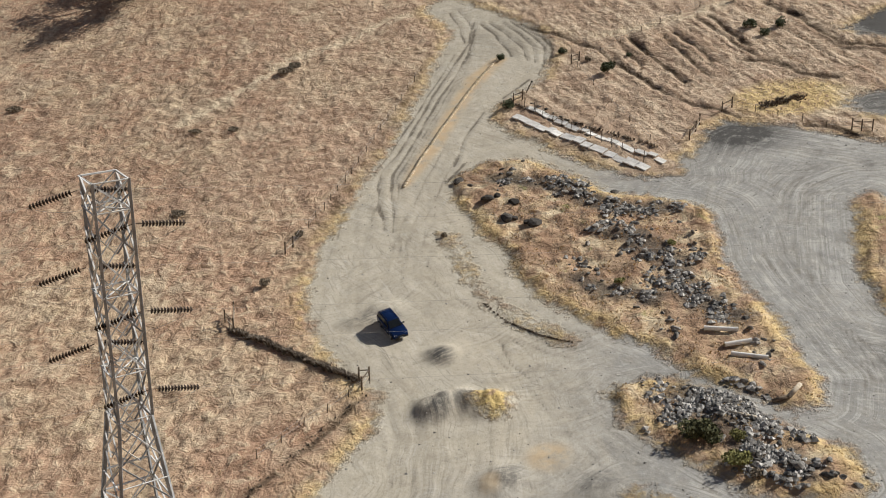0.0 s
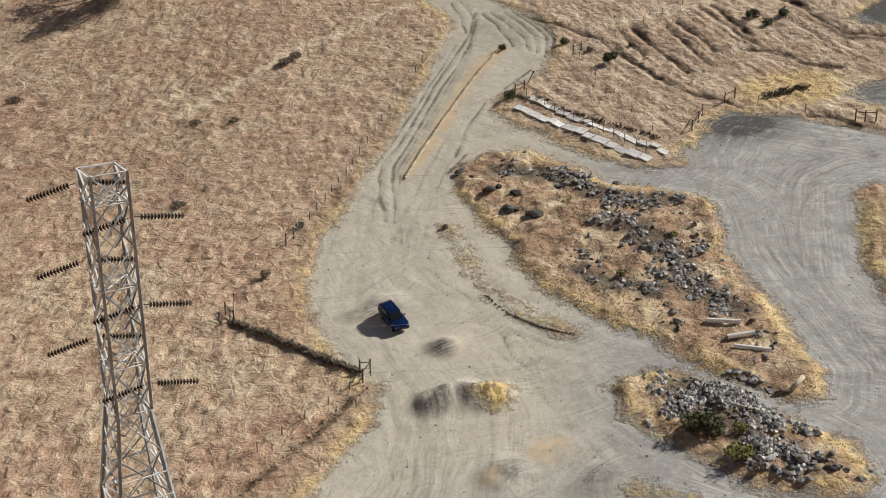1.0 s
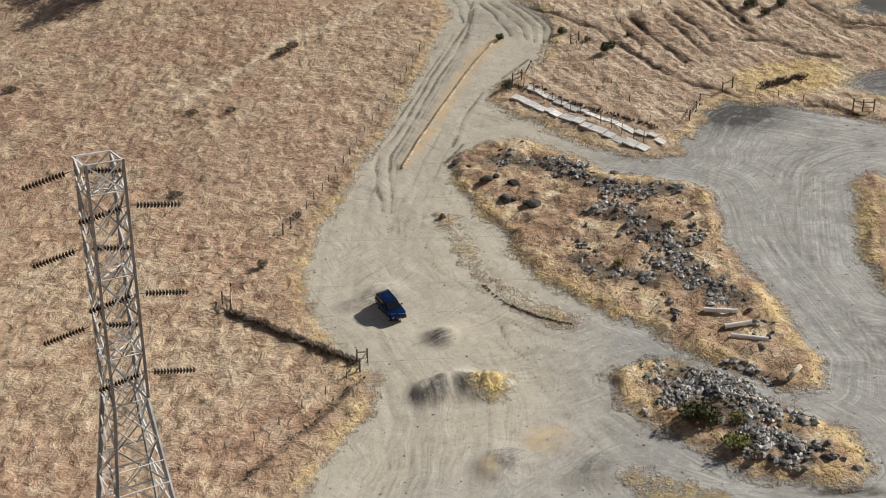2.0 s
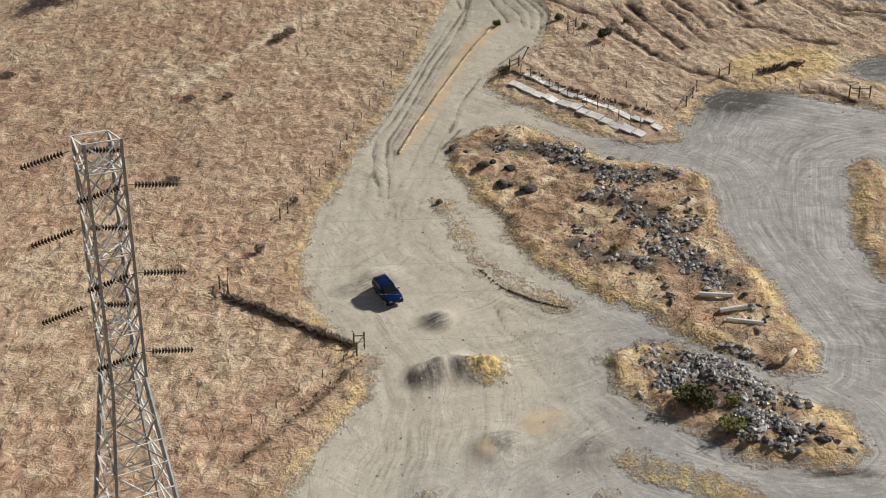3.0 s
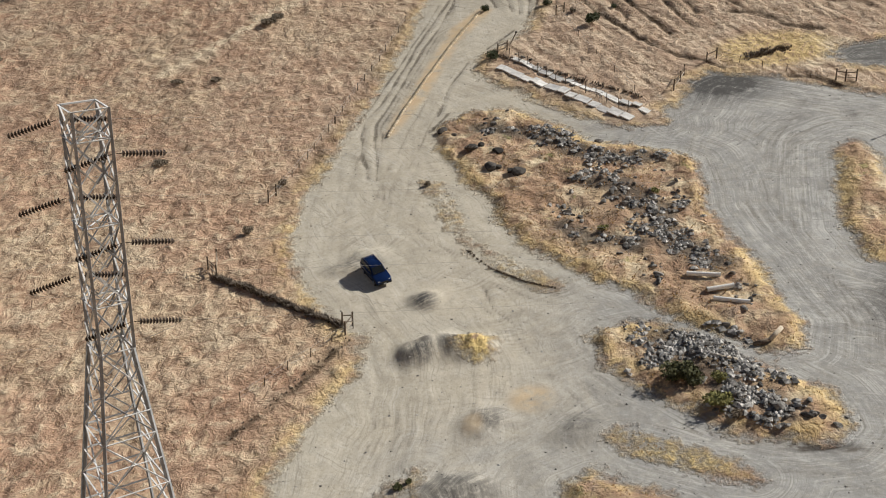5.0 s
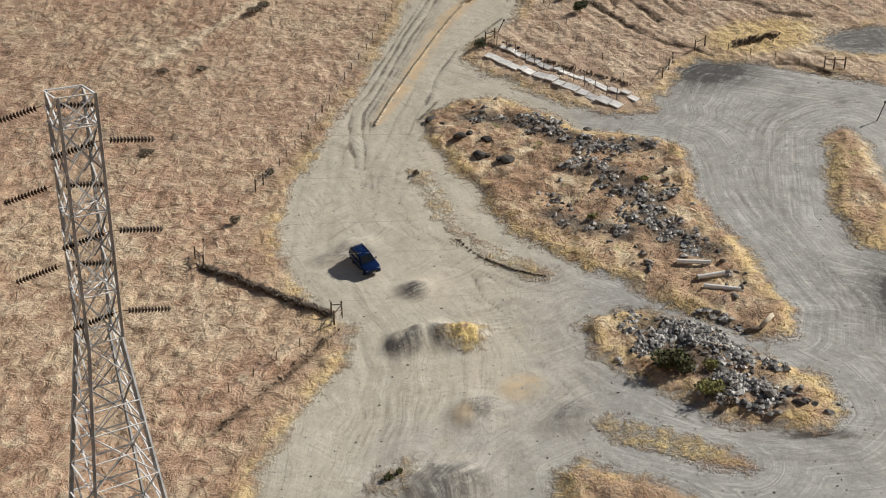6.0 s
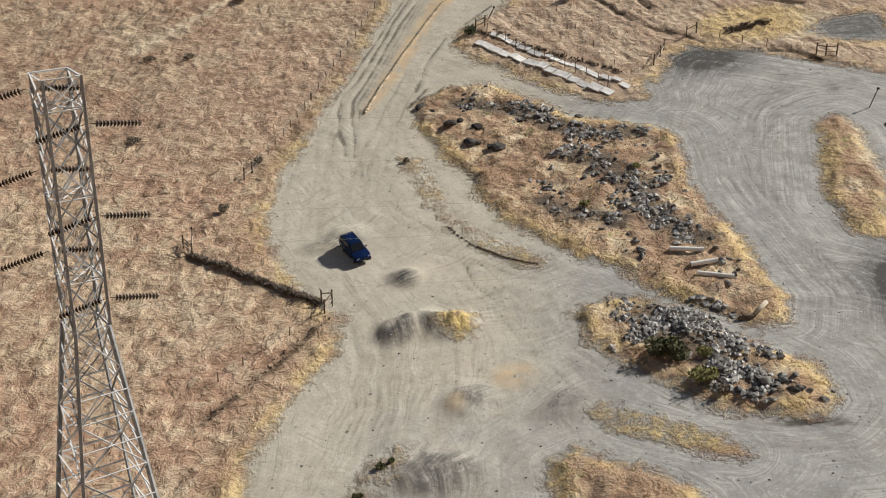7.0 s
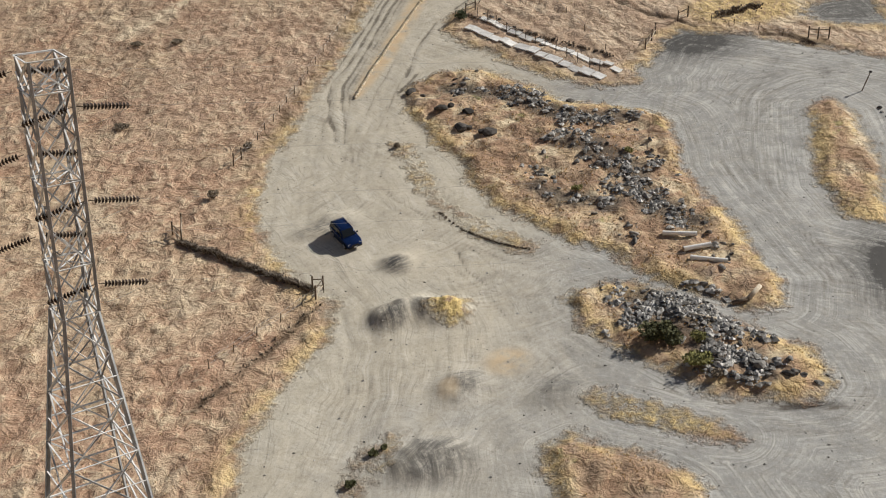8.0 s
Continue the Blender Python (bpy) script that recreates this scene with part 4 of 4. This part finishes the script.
def wire_fence(a, b, n, h=0.9, label="low wire fence on thin dark posts"):
    z0 = on(*a)
    th = empty("wire_fence", (a[0], a[1], z0))
    tagged(th, label, "fence")
    o = Vector((a[0], a[1], z0))
    tops = []
    for k in range(n):
        s = k / (n - 1)
        x, y = a[0] + (b[0] - a[0]) * s + random.uniform(-0.1, 0.1), a[1] + (b[1] - a[1]) * s
        post(th, x, y, h * random.uniform(0.85, 1.1), 0.045, (random.uniform(-0.08, 0.08), random.uniform(-0.05, 0.05)))
        tops.append(Vector((x, y, on(x, y))) - o)
    for hh in (0.45, 0.95):
        bm = bmesh.new()
        for p, q in zip(tops, tops[1:]):
            beam(bm, p + Vector((0, 0, hh)), q + Vector((0, 0, hh)), 0.014)
        part("wire", bm, CABLE, th)


wire_fence((-18.9, 127.8), (-13.2, 143.9), 9)
wire_fence((-13.2, 143.9), (-4.9, 170.5), 11)
wire_fence((-8.2, 100.0), (-17.5, 90.0), 6)
wire_fence((9.8, 156.2), (23.4, 137.9), 13, 1.5, "wire fence on dark posts between concrete slabs")
wire_fence((18.3, 168.1), (44.5, 185.2), 9)
wire_fence((36.6, 150.1), (49.6, 141.3), 6)
wire_fence((24.9, 143.4), (17.9, 166.0), 5)


# ---- loose things ----
def rock_mesh(name, seed, mat, subdiv=2):
    r = random.Random(seed)
    bm = bmesh.new()
    bmesh.ops.create_icosphere(bm, subdivisions=subdiv, radius=0.5)
    cuts = [(Vector((r.gauss(0, 1), r.gauss(0, 1), r.gauss(0, 1))).normalized(), r.uniform(0.24, 0.40)) for _ in range(9)]
    for v in bm.verts:
        for nrm, d in cuts:
            e = v.co.dot(nrm) - d
            if e > 0:
                v.co -= nrm * e
        v.co += Vector((r.gauss(0, 0.012), r.gauss(0, 0.012), r.gauss(0, 0.012)))
    bmesh.ops.scale(bm, vec=(1.25, 0.95, 0.75), verts=bm.verts[:])
    return mesh_from(name, bm, mat)


ROCKS = [rock_mesh("rock", s, ROCK) for s in range(6)]
BLACK = [rock_mesh("black_rock", 20 + s, BASALT) for s in range(3)]


def put_rock(meshes, x, y, size, rng, label, group):
    ob = new("rock", rng.choice(meshes))
    s = [size * rng.uniform(0.8, 1.25) for _ in range(3)]
    ob.matrix_world = Matrix.LocRotScale((x, y, on(x, y) + s[2] * 0.08), Euler((rng.uniform(-0.4, 0.4), rng.uniform(-0.4, 0.4), rng.uniform(0, 6.3))), s)
    tagged(ob, label, "rock", group)


rng = random.Random(5)


def band(points, wide, n, lo, hi, label, group):
    """Rocks strewn along a bent line."""
    for _ in range(n):
        k = rng.randrange(len(points) - 1)
        t = rng.random()
        x = points[k][0] + (points[k + 1][0] - points[k][0]) * t + rng.gauss(0, wide * 0.45)
        y = points[k][1] + (points[k + 1][1] - points[k][1]) * t + rng.gauss(0, wide)
        put_rock(ROCKS, x, y, lo + (hi - lo) * rng.random() ** 1.7, rng, label, group)


WEEDY, HEAP = ("grey angular rock lying among dry weeds", "rocks of the weedy island"), ("grey angular rock in a heap of rubble", "rocks of the rubble heap")
band(TOP_BAND, 1.5, 44, 0.35, 0.95, *WEEDY)
band(MID_BAND, 2.4, 50, 0.30, 0.90, *WEEDY)
band(LOW_BAND, 1.6, 18, 0.35, 0.8, *WEEDY)
band([(12.0, 118.1), (14.9, 116.4)], 0.8, 14, 0.4, 0.9, *WEEDY)
band([(24.8, 123.9), (25.9, 118.6), (26.0, 116.3)], 1.3, 12, 0.4, 0.95, *WEEDY)
band([(21.0, 106.2), (21.1, 101.9)], 0.8, 10, 0.4, 0.9, *WEEDY)
band([(28.2, 100.2), (28.4, 95.2)], 1.2, 12, 0.35, 0.8, *WEEDY)
band([(52.8, 124.5), (52.2, 120.0), (51.2, 114.0)], 1.4, 8, 0.3, 0.7, "dark angular rock beside the eastern lane", "rocks of the eastern lane")
for cx, cy, size in ((4.0, 132.9, 1.66), (5.1, 133.4, 1.06), (7.1, 131.5, 1.43), (6.1, 128.5, 1.68), (6.9, 128.4, 1.16), (9.4, 126.4, 1.72), (8.4, 126.9, 1.08), (0.6, 138.5, 1.19), (2.0, 137.0, 0.86)):
    put_rock(BLACK, cx, cy, size, rng, "large dark brown boulder on the weedy island", "dark boulders")
band(HEAP_BAND, 1.7, 46, 0.28, 0.68, *HEAP)
band([(16.6, 96.0), (18.9, 94.9), (21.4, 93.8)], 0.8, 12, 0.25, 0.5, *HEAP)
band([(18.6, 89.3), (20.7, 90.4)], 0.9, 14, 0.3, 0.6, *HEAP)
band(END_BAND, 1.0, 20, 0.28, 0.7, *HEAP)
band([(28.9, 82.2), (29.9, 80.6), (31.7, 80.3)], 0.9, 10, 0.4, 0.9, *HEAP)
put_rock(ROCKS, 27.4, 81.8, 1.30, rng, "large pale grey boulder at the rubble heap", "rocks of the rubble heap")
put_rock(ROCKS, 22.2, 86.3, 1.08, rng, "large grey boulder beside a round bush", "rocks of the rubble heap")


def scatter(name, label, cat, mat, places, make):
    """One mesh of very many small pieces."""
    vs, fs = [], []
    for p in places:
        v, f = make(p)
        k = len(vs)
        vs += v
        fs += [tuple(i + k for i in q) for q in f]
    me = bpy.data.meshes.new(name)
    me.from_pydata(vs, [], fs)
    me.materials.append(mat)
    return tagged(new(name, me), label, cat, kind="stuff")


def many(n, poly_test, box_, seed):
    r = np.random.RandomState(seed)
    x, y = r.uniform(box_[0], box_[1], n), r.uniform(box_[2], box_[3], n)
    keep = poly_test(x, y)
    x, y = x[keep], y[keep]
    z = land(x, y)
    return list(zip(x, y, z, r.rand(len(x)), r.rand(len(x))))


def pebble(p):
    x, y, z, a, b = p
    s = 0.08 + 0.42 * b ** 2.5
    c, d = math.cos(a * 6.28) * s, math.sin(a * 6.28) * s
    v = [(x + c, y + d, z), (x - d, y + c, z - 0.02), (x - c, y - d, z + 0.3 * s), (x + d, y - c, z - 0.02), (x + 0.3 * c, y - 0.1 * d, z + s * 0.6)]
    return v, [(0, 1, 4), (1, 2, 4), (2, 3, 4), (3, 0, 4)]


def tuft(scale, width, n):
    def make(p):
        x, y, z, a, b = p
        h = scale * (0.5 + b)
        v, f = [], []
        for k in range(n):
            t = 6.28 * (a + k / n + 0.13 * math.sin(91 * a * (k + 1)))
            lean = h * (0.35 + 0.5 * abs(math.sin(37 * b * (k + 2))))
            cx, cy = math.cos(t), math.sin(t)
            v += [(x - cy * width, y + cx * width, z - 0.03), (x + cy * width, y - cx * width, z - 0.03), (x + cx * lean, y + cy * lean, z + h)]
            f.append((3 * k, 3 * k + 1, 3 * k + 2))
        return v, f
    return make


scatter("rubble", "fine broken stone strewn over the islands", "rubble", RUBBLE,
        many(42000, lambda x, y: (np.maximum(inside(ROCK_ISLAND, x, y), inside(RUBBLE_ISLAND, x, y)) > 0.3) &
             (beside(x, y) < 0.75 + 3.2 * FIELD[2].at(x, y, 1.5) + 1.6 * FIELD[3].at(x, y, 4.0)), (-2, 36, 70, 165), 3), pebble)
def heaped(p):
    return pebble((p[0], p[1], p[2] + 0.10 * p[3], p[3], 0.30 + 0.5 * p[4]))


scatter("rubble", "dense heap of dark grey broken stone", "rubble", RUBBLE,
        many(15000, lambda x, y: (along(x, y, HEAP_BAND) < 1.3 + 1.6 * FIELD[2].at(x, y, 2.0)) | (along(x, y, END_BAND) < 0.7 + 1.5 * FIELD[3].at(x, y, 1.6)) |
             (along(x, y, [(18.6, 89.3), (20.7, 90.4)]) < 0.8 + FIELD[3].at(x, y, 1.6)), (13, 34, 70, 106), 23), heaped)
scatter("gravel", "loose stones on the packed earth", "gravel", RUBBLE,
        many(1500, lambda x, y: bare_ground(x, y) > 0.6, (-20, 50, 57, 178), 4), lambda p: pebble((p[0], p[1], p[2], p[3], p[4] * 0.5)))
scatter("dry_grass", "short dry straw-coloured grass tufts", "grass", STRAW,
        many(16000, lambda x, y: (bare_ground(x, y) < -0.5) & (FIELD[1].at(x, y, 5.0) > -0.2), (-55, 60, 57, 190), 6), tuft(0.11, 0.05, 5))
scatter("orange_weeds", "rust and yellow dry weeds on the islands", "weeds", RUST,
        many(9000, lambda x, y: (np.maximum(np.maximum(inside(ROCK_ISLAND, x, y), inside(RUBBLE_ISLAND, x, y)), np.maximum(inside(SOUTH_PATCH, x, y), inside(STRAW_PATCH, x, y))) > 0.2) &
             (FIELD[5].at(x, y, 3.0) > -0.1), (-2, 36, 57, 165), 7), tuft(0.12, 0.05, 5))


def bush_mesh(name, seed, r, h, n, leaf, mat, parent, twiggy=0.3):
    g = random.Random(seed)
    vs, fs = [], []
    lobes = [(g.uniform(-0.55, 0.55) * r, g.uniform(-0.55, 0.55) * r, g.uniform(0.3, 0.72) * h, g.uniform(0.38, 0.62)) for _ in range(7)]
    for _ in range(n):
        lx, ly, lz, lr = g.choice(lobes)
        d = Vector((g.gauss(0, 1), g.gauss(0, 1), g.gauss(0, 1))).normalized() * (g.random() ** 0.4)
        c = Vector((lx + d.x * r * lr, ly + d.y * r * lr, max(0.02, lz + d.z * h * lr * 0.8)))
        a = Vector((g.gauss(0, 1), g.gauss(0, 1), g.gauss(0, 1))).normalized() * leaf * g.uniform(0.6, 1.3)
        b = a.orthogonal().normalized() * leaf * g.uniform(0.4, 0.8)
        k = len(vs)
        vs += [tuple(c - a), tuple(c + b), tuple(c + a), tuple(c - b)]
        fs.append((k, k + 1, k + 2, k + 3))
    me = bpy.data.meshes.new(name)
    me.from_pydata(vs, [], fs)
    me.materials.append(mat)
    ob = new(name, me)
    ob.parent = parent
    return ob


def bush(x, y, r, h, mat, label, seed, n=700, leaf=0.13):
    b = empty("bush", (x, y, on(x, y)))
    tagged(b, label, "bush")
    bm = bmesh.new()
    g = random.Random(seed)
    for _ in range(9):
        t = g.uniform(0, 6.28)
        beam(bm, (0, 0, -0.1), (math.cos(t) * r * 0.6, math.sin(t) * r * 0.6, h * g.uniform(0.4, 0.75)), 0.04, 5)
    part("stems", bm, WOOD, b)
    bush_mesh("crown", seed, r, h, n, leaf, mat, b)


DK, OL, YG, GY = "round dark green bush on dry grass", "round olive green bush beside the rubble heap", "low yellow-green shrub among rocks", "low grey-brown dead brush on the dry grass"
for x, y, r, h, mat, lab, n in ((7.5, 156.3, 0.94, 1.34, LEAF_DK, "round dark green bush at the end of the slabs", 800), (21.9, 163.7, 1.06, 1.35, LEAF_DK, DK, 800), (7.0, 171.4, 0.70, 0.96, LEAF_DK, DK, 500),
                              (16.1, 170.9, 0.75, 0.93, LEAF_DK, DK, 500), (19.5, 167.7, 0.52, 0.67, LEAF_GREY, DK, 300), (48.4, 172.5, 1.02, 1.32, LEAF_DK, DK, 600), (45.4, 170.1, 0.91, 1.12, LEAF_DK, DK, 600),
                              (43.9, 172.7, 1.12, 1.22, LEAF_DK, DK, 700), (43.3, 181.4, 0.50, 0.70, LEAF_DK, DK, 300), (25.5, 168.1, 0.59, 0.68, LEAF_DK, DK, 300), (20.5, 86.8, 1.8, 1.8, LEAF_GR, OL, 3200),
                              (22.8, 82.9, 1.4, 1.0, LEAF_YEL, "low yellow-green shrub beside the rubble heap", 900), (24.0, 81.1, 0.60, 0.80, LEAF_GREY, "small grey-brown bush beside the rubble heap", 400), (23.5, 85.8, 0.89, 0.79, LEAF_YEL, YG, 500),
                              (-21.0, 119.7, 0.71, 0.79, LEAF_GREY, GY, 600), (-25.7, 174.8, 1.31, 0.79, LEAF_GREY, GY, 900), (-24.3, 176.7, 1.05, 0.59, LEAF_GREY, GY, 600), (-36.6, 159.6, 0.99, 0.46, LEAF_GREY, GY, 500),
                              (-31.0, 159.3, 1.06, 0.46, LEAF_GREY, GY, 500), (-34.7, 138.0, 1.13, 0.40, LEAF_GREY, GY, 500), (-66.0, 170.5, 1.32, 0.66, LEAF_GREY, GY, 500), (-4.8, 73.8, 0.46, 0.55, LEAF_GR, "small green weed on the gravel", 350),
                              (-3.2, 76.9, 0.45, 0.45, LEAF_GR, "small green weed on the gravel", 250), (-2.4, 77.5, 0.36, 0.36, LEAF_GR, "small green weed on the gravel", 200), (-1.2, 126.4, 0.42, 0.42, LEAF_GREY, GY, 200),
                              (17.1, 112.0, 0.66, 0.56, LEAF_YEL, YG, 300), (23.7, 118.9, 0.58, 0.58, LEAF_YEL, YG, 260), (-18.3, 130.1, 0.65, 0.58, LEAF_GREY, GY, 400)):
    bush(x, y, r, h, mat, lab, int(x * 31 + y * 7), n, 0.11 if r < 1 else 0.15)


def build_tree():
    x, y = -56.0, 206.0
    t = empty("tree", (x, y, on(x, y)))
    t.matrix_world = t.matrix_world @ Matrix.Diagonal((0.9, 0.9, 0.85, 1))
    tagged(t, "broad dark green oak tree on the dry hillside", "tree")
    g = random.Random(9)
    bm = bmesh.new()

    def limb(a, b, ra, rb):
        d = b - a
        bmesh.ops.create_cone(bm, cap_ends=True, segments=8, radius1=ra, radius2=rb, depth=d.length, matrix=Matrix.Translation((a + b) / 2) @ d.to_track_quat("Z", "Y").to_matrix().to_4x4())

    limb(Vector((0, 0, -0.5)), Vector((0.3, 0, 3.6)), 0.75, 0.55)
    tips = []
    for k in range(11):
        a = k * 0.571 + g.uniform(-0.3, 0.3)
        r = g.uniform(2.2, 4.4)
        m = Vector((0.3 + r * math.cos(a), r * math.sin(a), 5.8 + g.uniform(-0.5, 1.4)))
        limb(Vector((0.3, 0, 3.4)), m, 0.32, 0.18)
        for _ in range(2):
            e = m + Vector((4.2 * math.cos(a + g.uniform(-0.9, 0.9)), 4.2 * math.sin(a + g.uniform(-0.9, 0.9)), g.uniform(-0.4, 3.4)))
            limb(m, e, 0.18, 0.06)
            tips += [m.lerp(e, 0.5), e]
    part("trunk", bm, WOOD, t, "dark rough bark")
    vs, fs = [], []
    for _ in range(9000):
        c = g.choice(tips) + Vector((g.gauss(0, 1.2), g.gauss(0, 1.2), g.gauss(0.5, 0.8)))
        a = Vector((g.gauss(0, 1), g.gauss(0, 1), g.gauss(0, 1))).normalized() * 0.36
        b = a.orthogonal().normalized() * 0.22
        k = len(vs)
        vs += [tuple(c - a), tuple(c + b), tuple(c + a), tuple(c - b)]
        fs.append((k, k + 1, k + 2, k + 3))
    me = bpy.data.meshes.new("crown")
    me.from_pydata(vs, [], fs)
    me.materials.append(LEAF_DK)
    c = new("crown", me)
    c.parent = t


build_tree()


def brush_row(a, b, n, w, h, seed, label):
    g = random.Random(seed)
    xy = []
    for _ in range(n):
        s = g.random()
        xy.append((a[0] + (b[0] - a[0]) * s + g.gauss(0, w * 0.5), a[1] + (b[1] - a[1]) * s + g.gauss(0, w * 0.5), g.random(), g.random()))
    xy = np.array(xy)
    places = list(zip(xy[:, 0], xy[:, 1], land(xy[:, 0], xy[:, 1]), xy[:, 2], xy[:, 3]))
    return scatter("dry_brush", label, "brush", BRUSH, places, tuft(h, 0.09, 7))


brush_row((-23.5, 111.8), (-9.2, 100.4), 950, 0.28, 0.38, 11, "long heap of dark dry brush along a fence")
brush_row((-8.6, 97.8), (-17.9, 84.9), 30, 0.5, 0.14, 12, "thin line of dark dry brush in the grass")
brush_row((6.6, 158.6), (26.0, 141.2), 170, 0.30, 0.3, 13, "dark dry brush at the foot of the slope")
brush_row((3.0, 111.9), (5.2, 108.0), 30, 0.12, 0.12, 16, "dark dry weeds along a low bank")
brush_row((5.2, 108.0), (8.4, 104.9), 70, 0.12, 0.13, 17, "dark dry weeds along a low bank")
brush_row((8.4, 104.9), (11.5, 103.0), 50, 0.12, 0.12, 14, "dark dry weeds along a low bank")
brush_row((40.5, 149.6), (45.7, 150.9), 170, 0.9, 0.3, 15, "patch of dark dry brush on yellow grass")


def cylinder_thing(name, a, b, r, mat, label, cat, group="", hollow=False):
    za, zb = on(*a) + r * 0.8, on(*b) + r * 0.8
    th = empty(name, (a[0], a[1], za))
    tagged(th, label, cat, group)
    q = Vector((b[0] - a[0], b[1] - a[1], zb - za))
    bm = bmesh.new()
    m = Matrix.Translation(q / 2) @ q.to_track_quat("Z", "Y").to_matrix().to_4x4()
    bmesh.ops.create_cone(bm, cap_ends=not hollow, segments=18, radius1=r, radius2=r, depth=q.length, matrix=m)
    part("barrel", bm, mat, th, "", True)
    if hollow:
        # a solid dark plug stands in for the shade inside the pipe
        bm = bmesh.new()
        bmesh.ops.create_cone(bm, cap_ends=True, segments=18, radius1=r * 0.8, radius2=r * 0.8, depth=q.length * 0.96, matrix=m)
        part("bore", bm, BASALT, th, "dark plug standing for the shade inside the pipe")
        for s in (0.03, 0.97):
            bm = bmesh.new()
            mm = Matrix.Translation(q * s) @ q.to_track_quat("Z", "Y").to_matrix().to_4x4()
            bmesh.ops.create_cone(bm, cap_ends=False, segments=18, radius1=r * 1.12, radius2=r * 1.12, depth=0.16, matrix=mm)
            part("collar", bm, mat, th)


PIPES = "pale pipes"
cylinder_thing("pipe", (24.0, 102.6), (27.0, 101.5), 0.22, PIPE, "pale round pipe lying in the weeds", "pipe", PIPES, True)
cylinder_thing("pipe", (25.3, 99.4), (27.8, 99.4), 0.22, PIPE, "short pale round pipe lying in the weeds", "pipe", PIPES, True)
cylinder_thing("pipe", (25.6, 97.9), (28.6, 96.4), 0.22, PIPE, "pale round pipe lying in the weeds", "pipe", PIPES, True)
cylinder_thing("log", (27.6, 90.7), (29.1, 90.9), 0.19, WOOD, "bent fallen log on bare earth", "log")
cylinder_thing("log", (29.0, 90.8), (30.3, 92.0), 0.21, WOOD_PALE, "stump end of a fallen log", "log")
cylinder_thing("log", (23.5, 89.2), (25.6, 88.2), 0.14, WOOD_PALE, "grey plank-like log on the rubble heap", "log")


def leaning_pole(x, y, dx, dy, h, label):
    th = empty("pole", (x, y, on(x, y)))
    tagged(th, label, "pole")
    bm = bmesh.new()
    beam(bm, (0, 0, -0.4), (dx, dy, h), 0.13, 8)
    part("shaft", bm, WOOD, th)
    bm = bmesh.new()
    box(bm, (dx, dy, h), (0.28, 0.28, 0.22), bevel=0.04)
    part("cap", bm, TRIM, th)


leaning_pole(51.5, 127.7, 0.9, 0.2, 2.2, "leaning dark pole with a small cap")
leaning_pole(10.0, 160.5, 0.9, -0.4, 1.7, "leaning dark timber pole by the fence")


def slabs():
    a, b = Vector((8.1, 154.0)), Vector((24.0, 135.7))
    d = (b - a).normalized()
    s = Vector((-d.y, d.x))
    g = random.Random(21)
    for row, wid, n in ((0.1, 1.25, 17), (2.7, 0.9, 15)):
        k = 0.0
        length = (b - a).length
        while k < length - 1:
            l = g.uniform(0.8, 2.2)
            c = a + d * (k + l / 2) + s * (row + g.uniform(-0.2, 0.2))
            k += l + g.uniform(0.02, 0.16)
            bm = bmesh.new()
            box(bm, (0, 0, 0), (l, wid * g.uniform(0.85, 1.05), 0.16), bevel=0.03)
            ob = part("concrete_slab", bm, CONCRETE)
            x, y = c.x, c.y
            nrm = Vector((on(x - 1, y) - on(x + 1, y), on(x, y - 1) - on(x, y + 1), 2.0)).normalized()
            f = Vector((d.x, d.y, 0))
            f = (f - nrm * f.dot(nrm)).normalized()
            m = Matrix((f, nrm.cross(f), nrm)).transposed().to_4x4()
            m.translation = (x, y, on(x, y) + 0.14)
            ob.matrix_world = m @ pose(0, 0, 0, g.uniform(-3, 3), g.uniform(-3, 3), g.uniform(-3, 3))
            tagged(ob, "broken pale concrete slab beside the fence", "slab", "concrete slabs")


slabs()
for k in range(15):
    put_rock(BLACK, 10.0 + 13.4 * k / 15 + 0.8, 156.8 - 18.3 * k / 15 + 0.5, rng.uniform(0.35, 0.6), rng, "dark stone beside a fence post on concrete", "dark stones along the slabs")


def sandbags():
    g = random.Random(31)
    pts = [Vector((-6.2, 139.3)), Vector((-4.5, 144.9)), Vector((-1.6, 153.1)), Vector((2.4, 163.3)), Vector((6.5, 171.6))]
    bm = bmesh.new()
    bmesh.ops.create_icosphere(bm, subdivisions=2, radius=0.5)
    bmesh.ops.scale(bm, vec=(0.66, 0.40, 0.30), verts=bm.verts[:])
    me = mesh_from("sandbag", bm, BAG, True)
    for p, q in zip(pts, pts[1:]):
        n = int((q - p).length / 0.56)
        for k in range(n):
            c = p.lerp(q, k / n)
            ob = new("sandbag", me)
            ob.matrix_world = Matrix.Translation((c.x, c.y, on(c.x, c.y) + 0.12)) @ pose(0, 0, 0, g.uniform(-10, 10), g.uniform(-10, 10), math.degrees(math.atan2(q.y - p.y, q.x - p.x)) + g.uniform(-35, 35))
            tagged(ob, "pale sandbag in a row dividing two tracks", "sandbag", "row of sandbags")


sandbags()
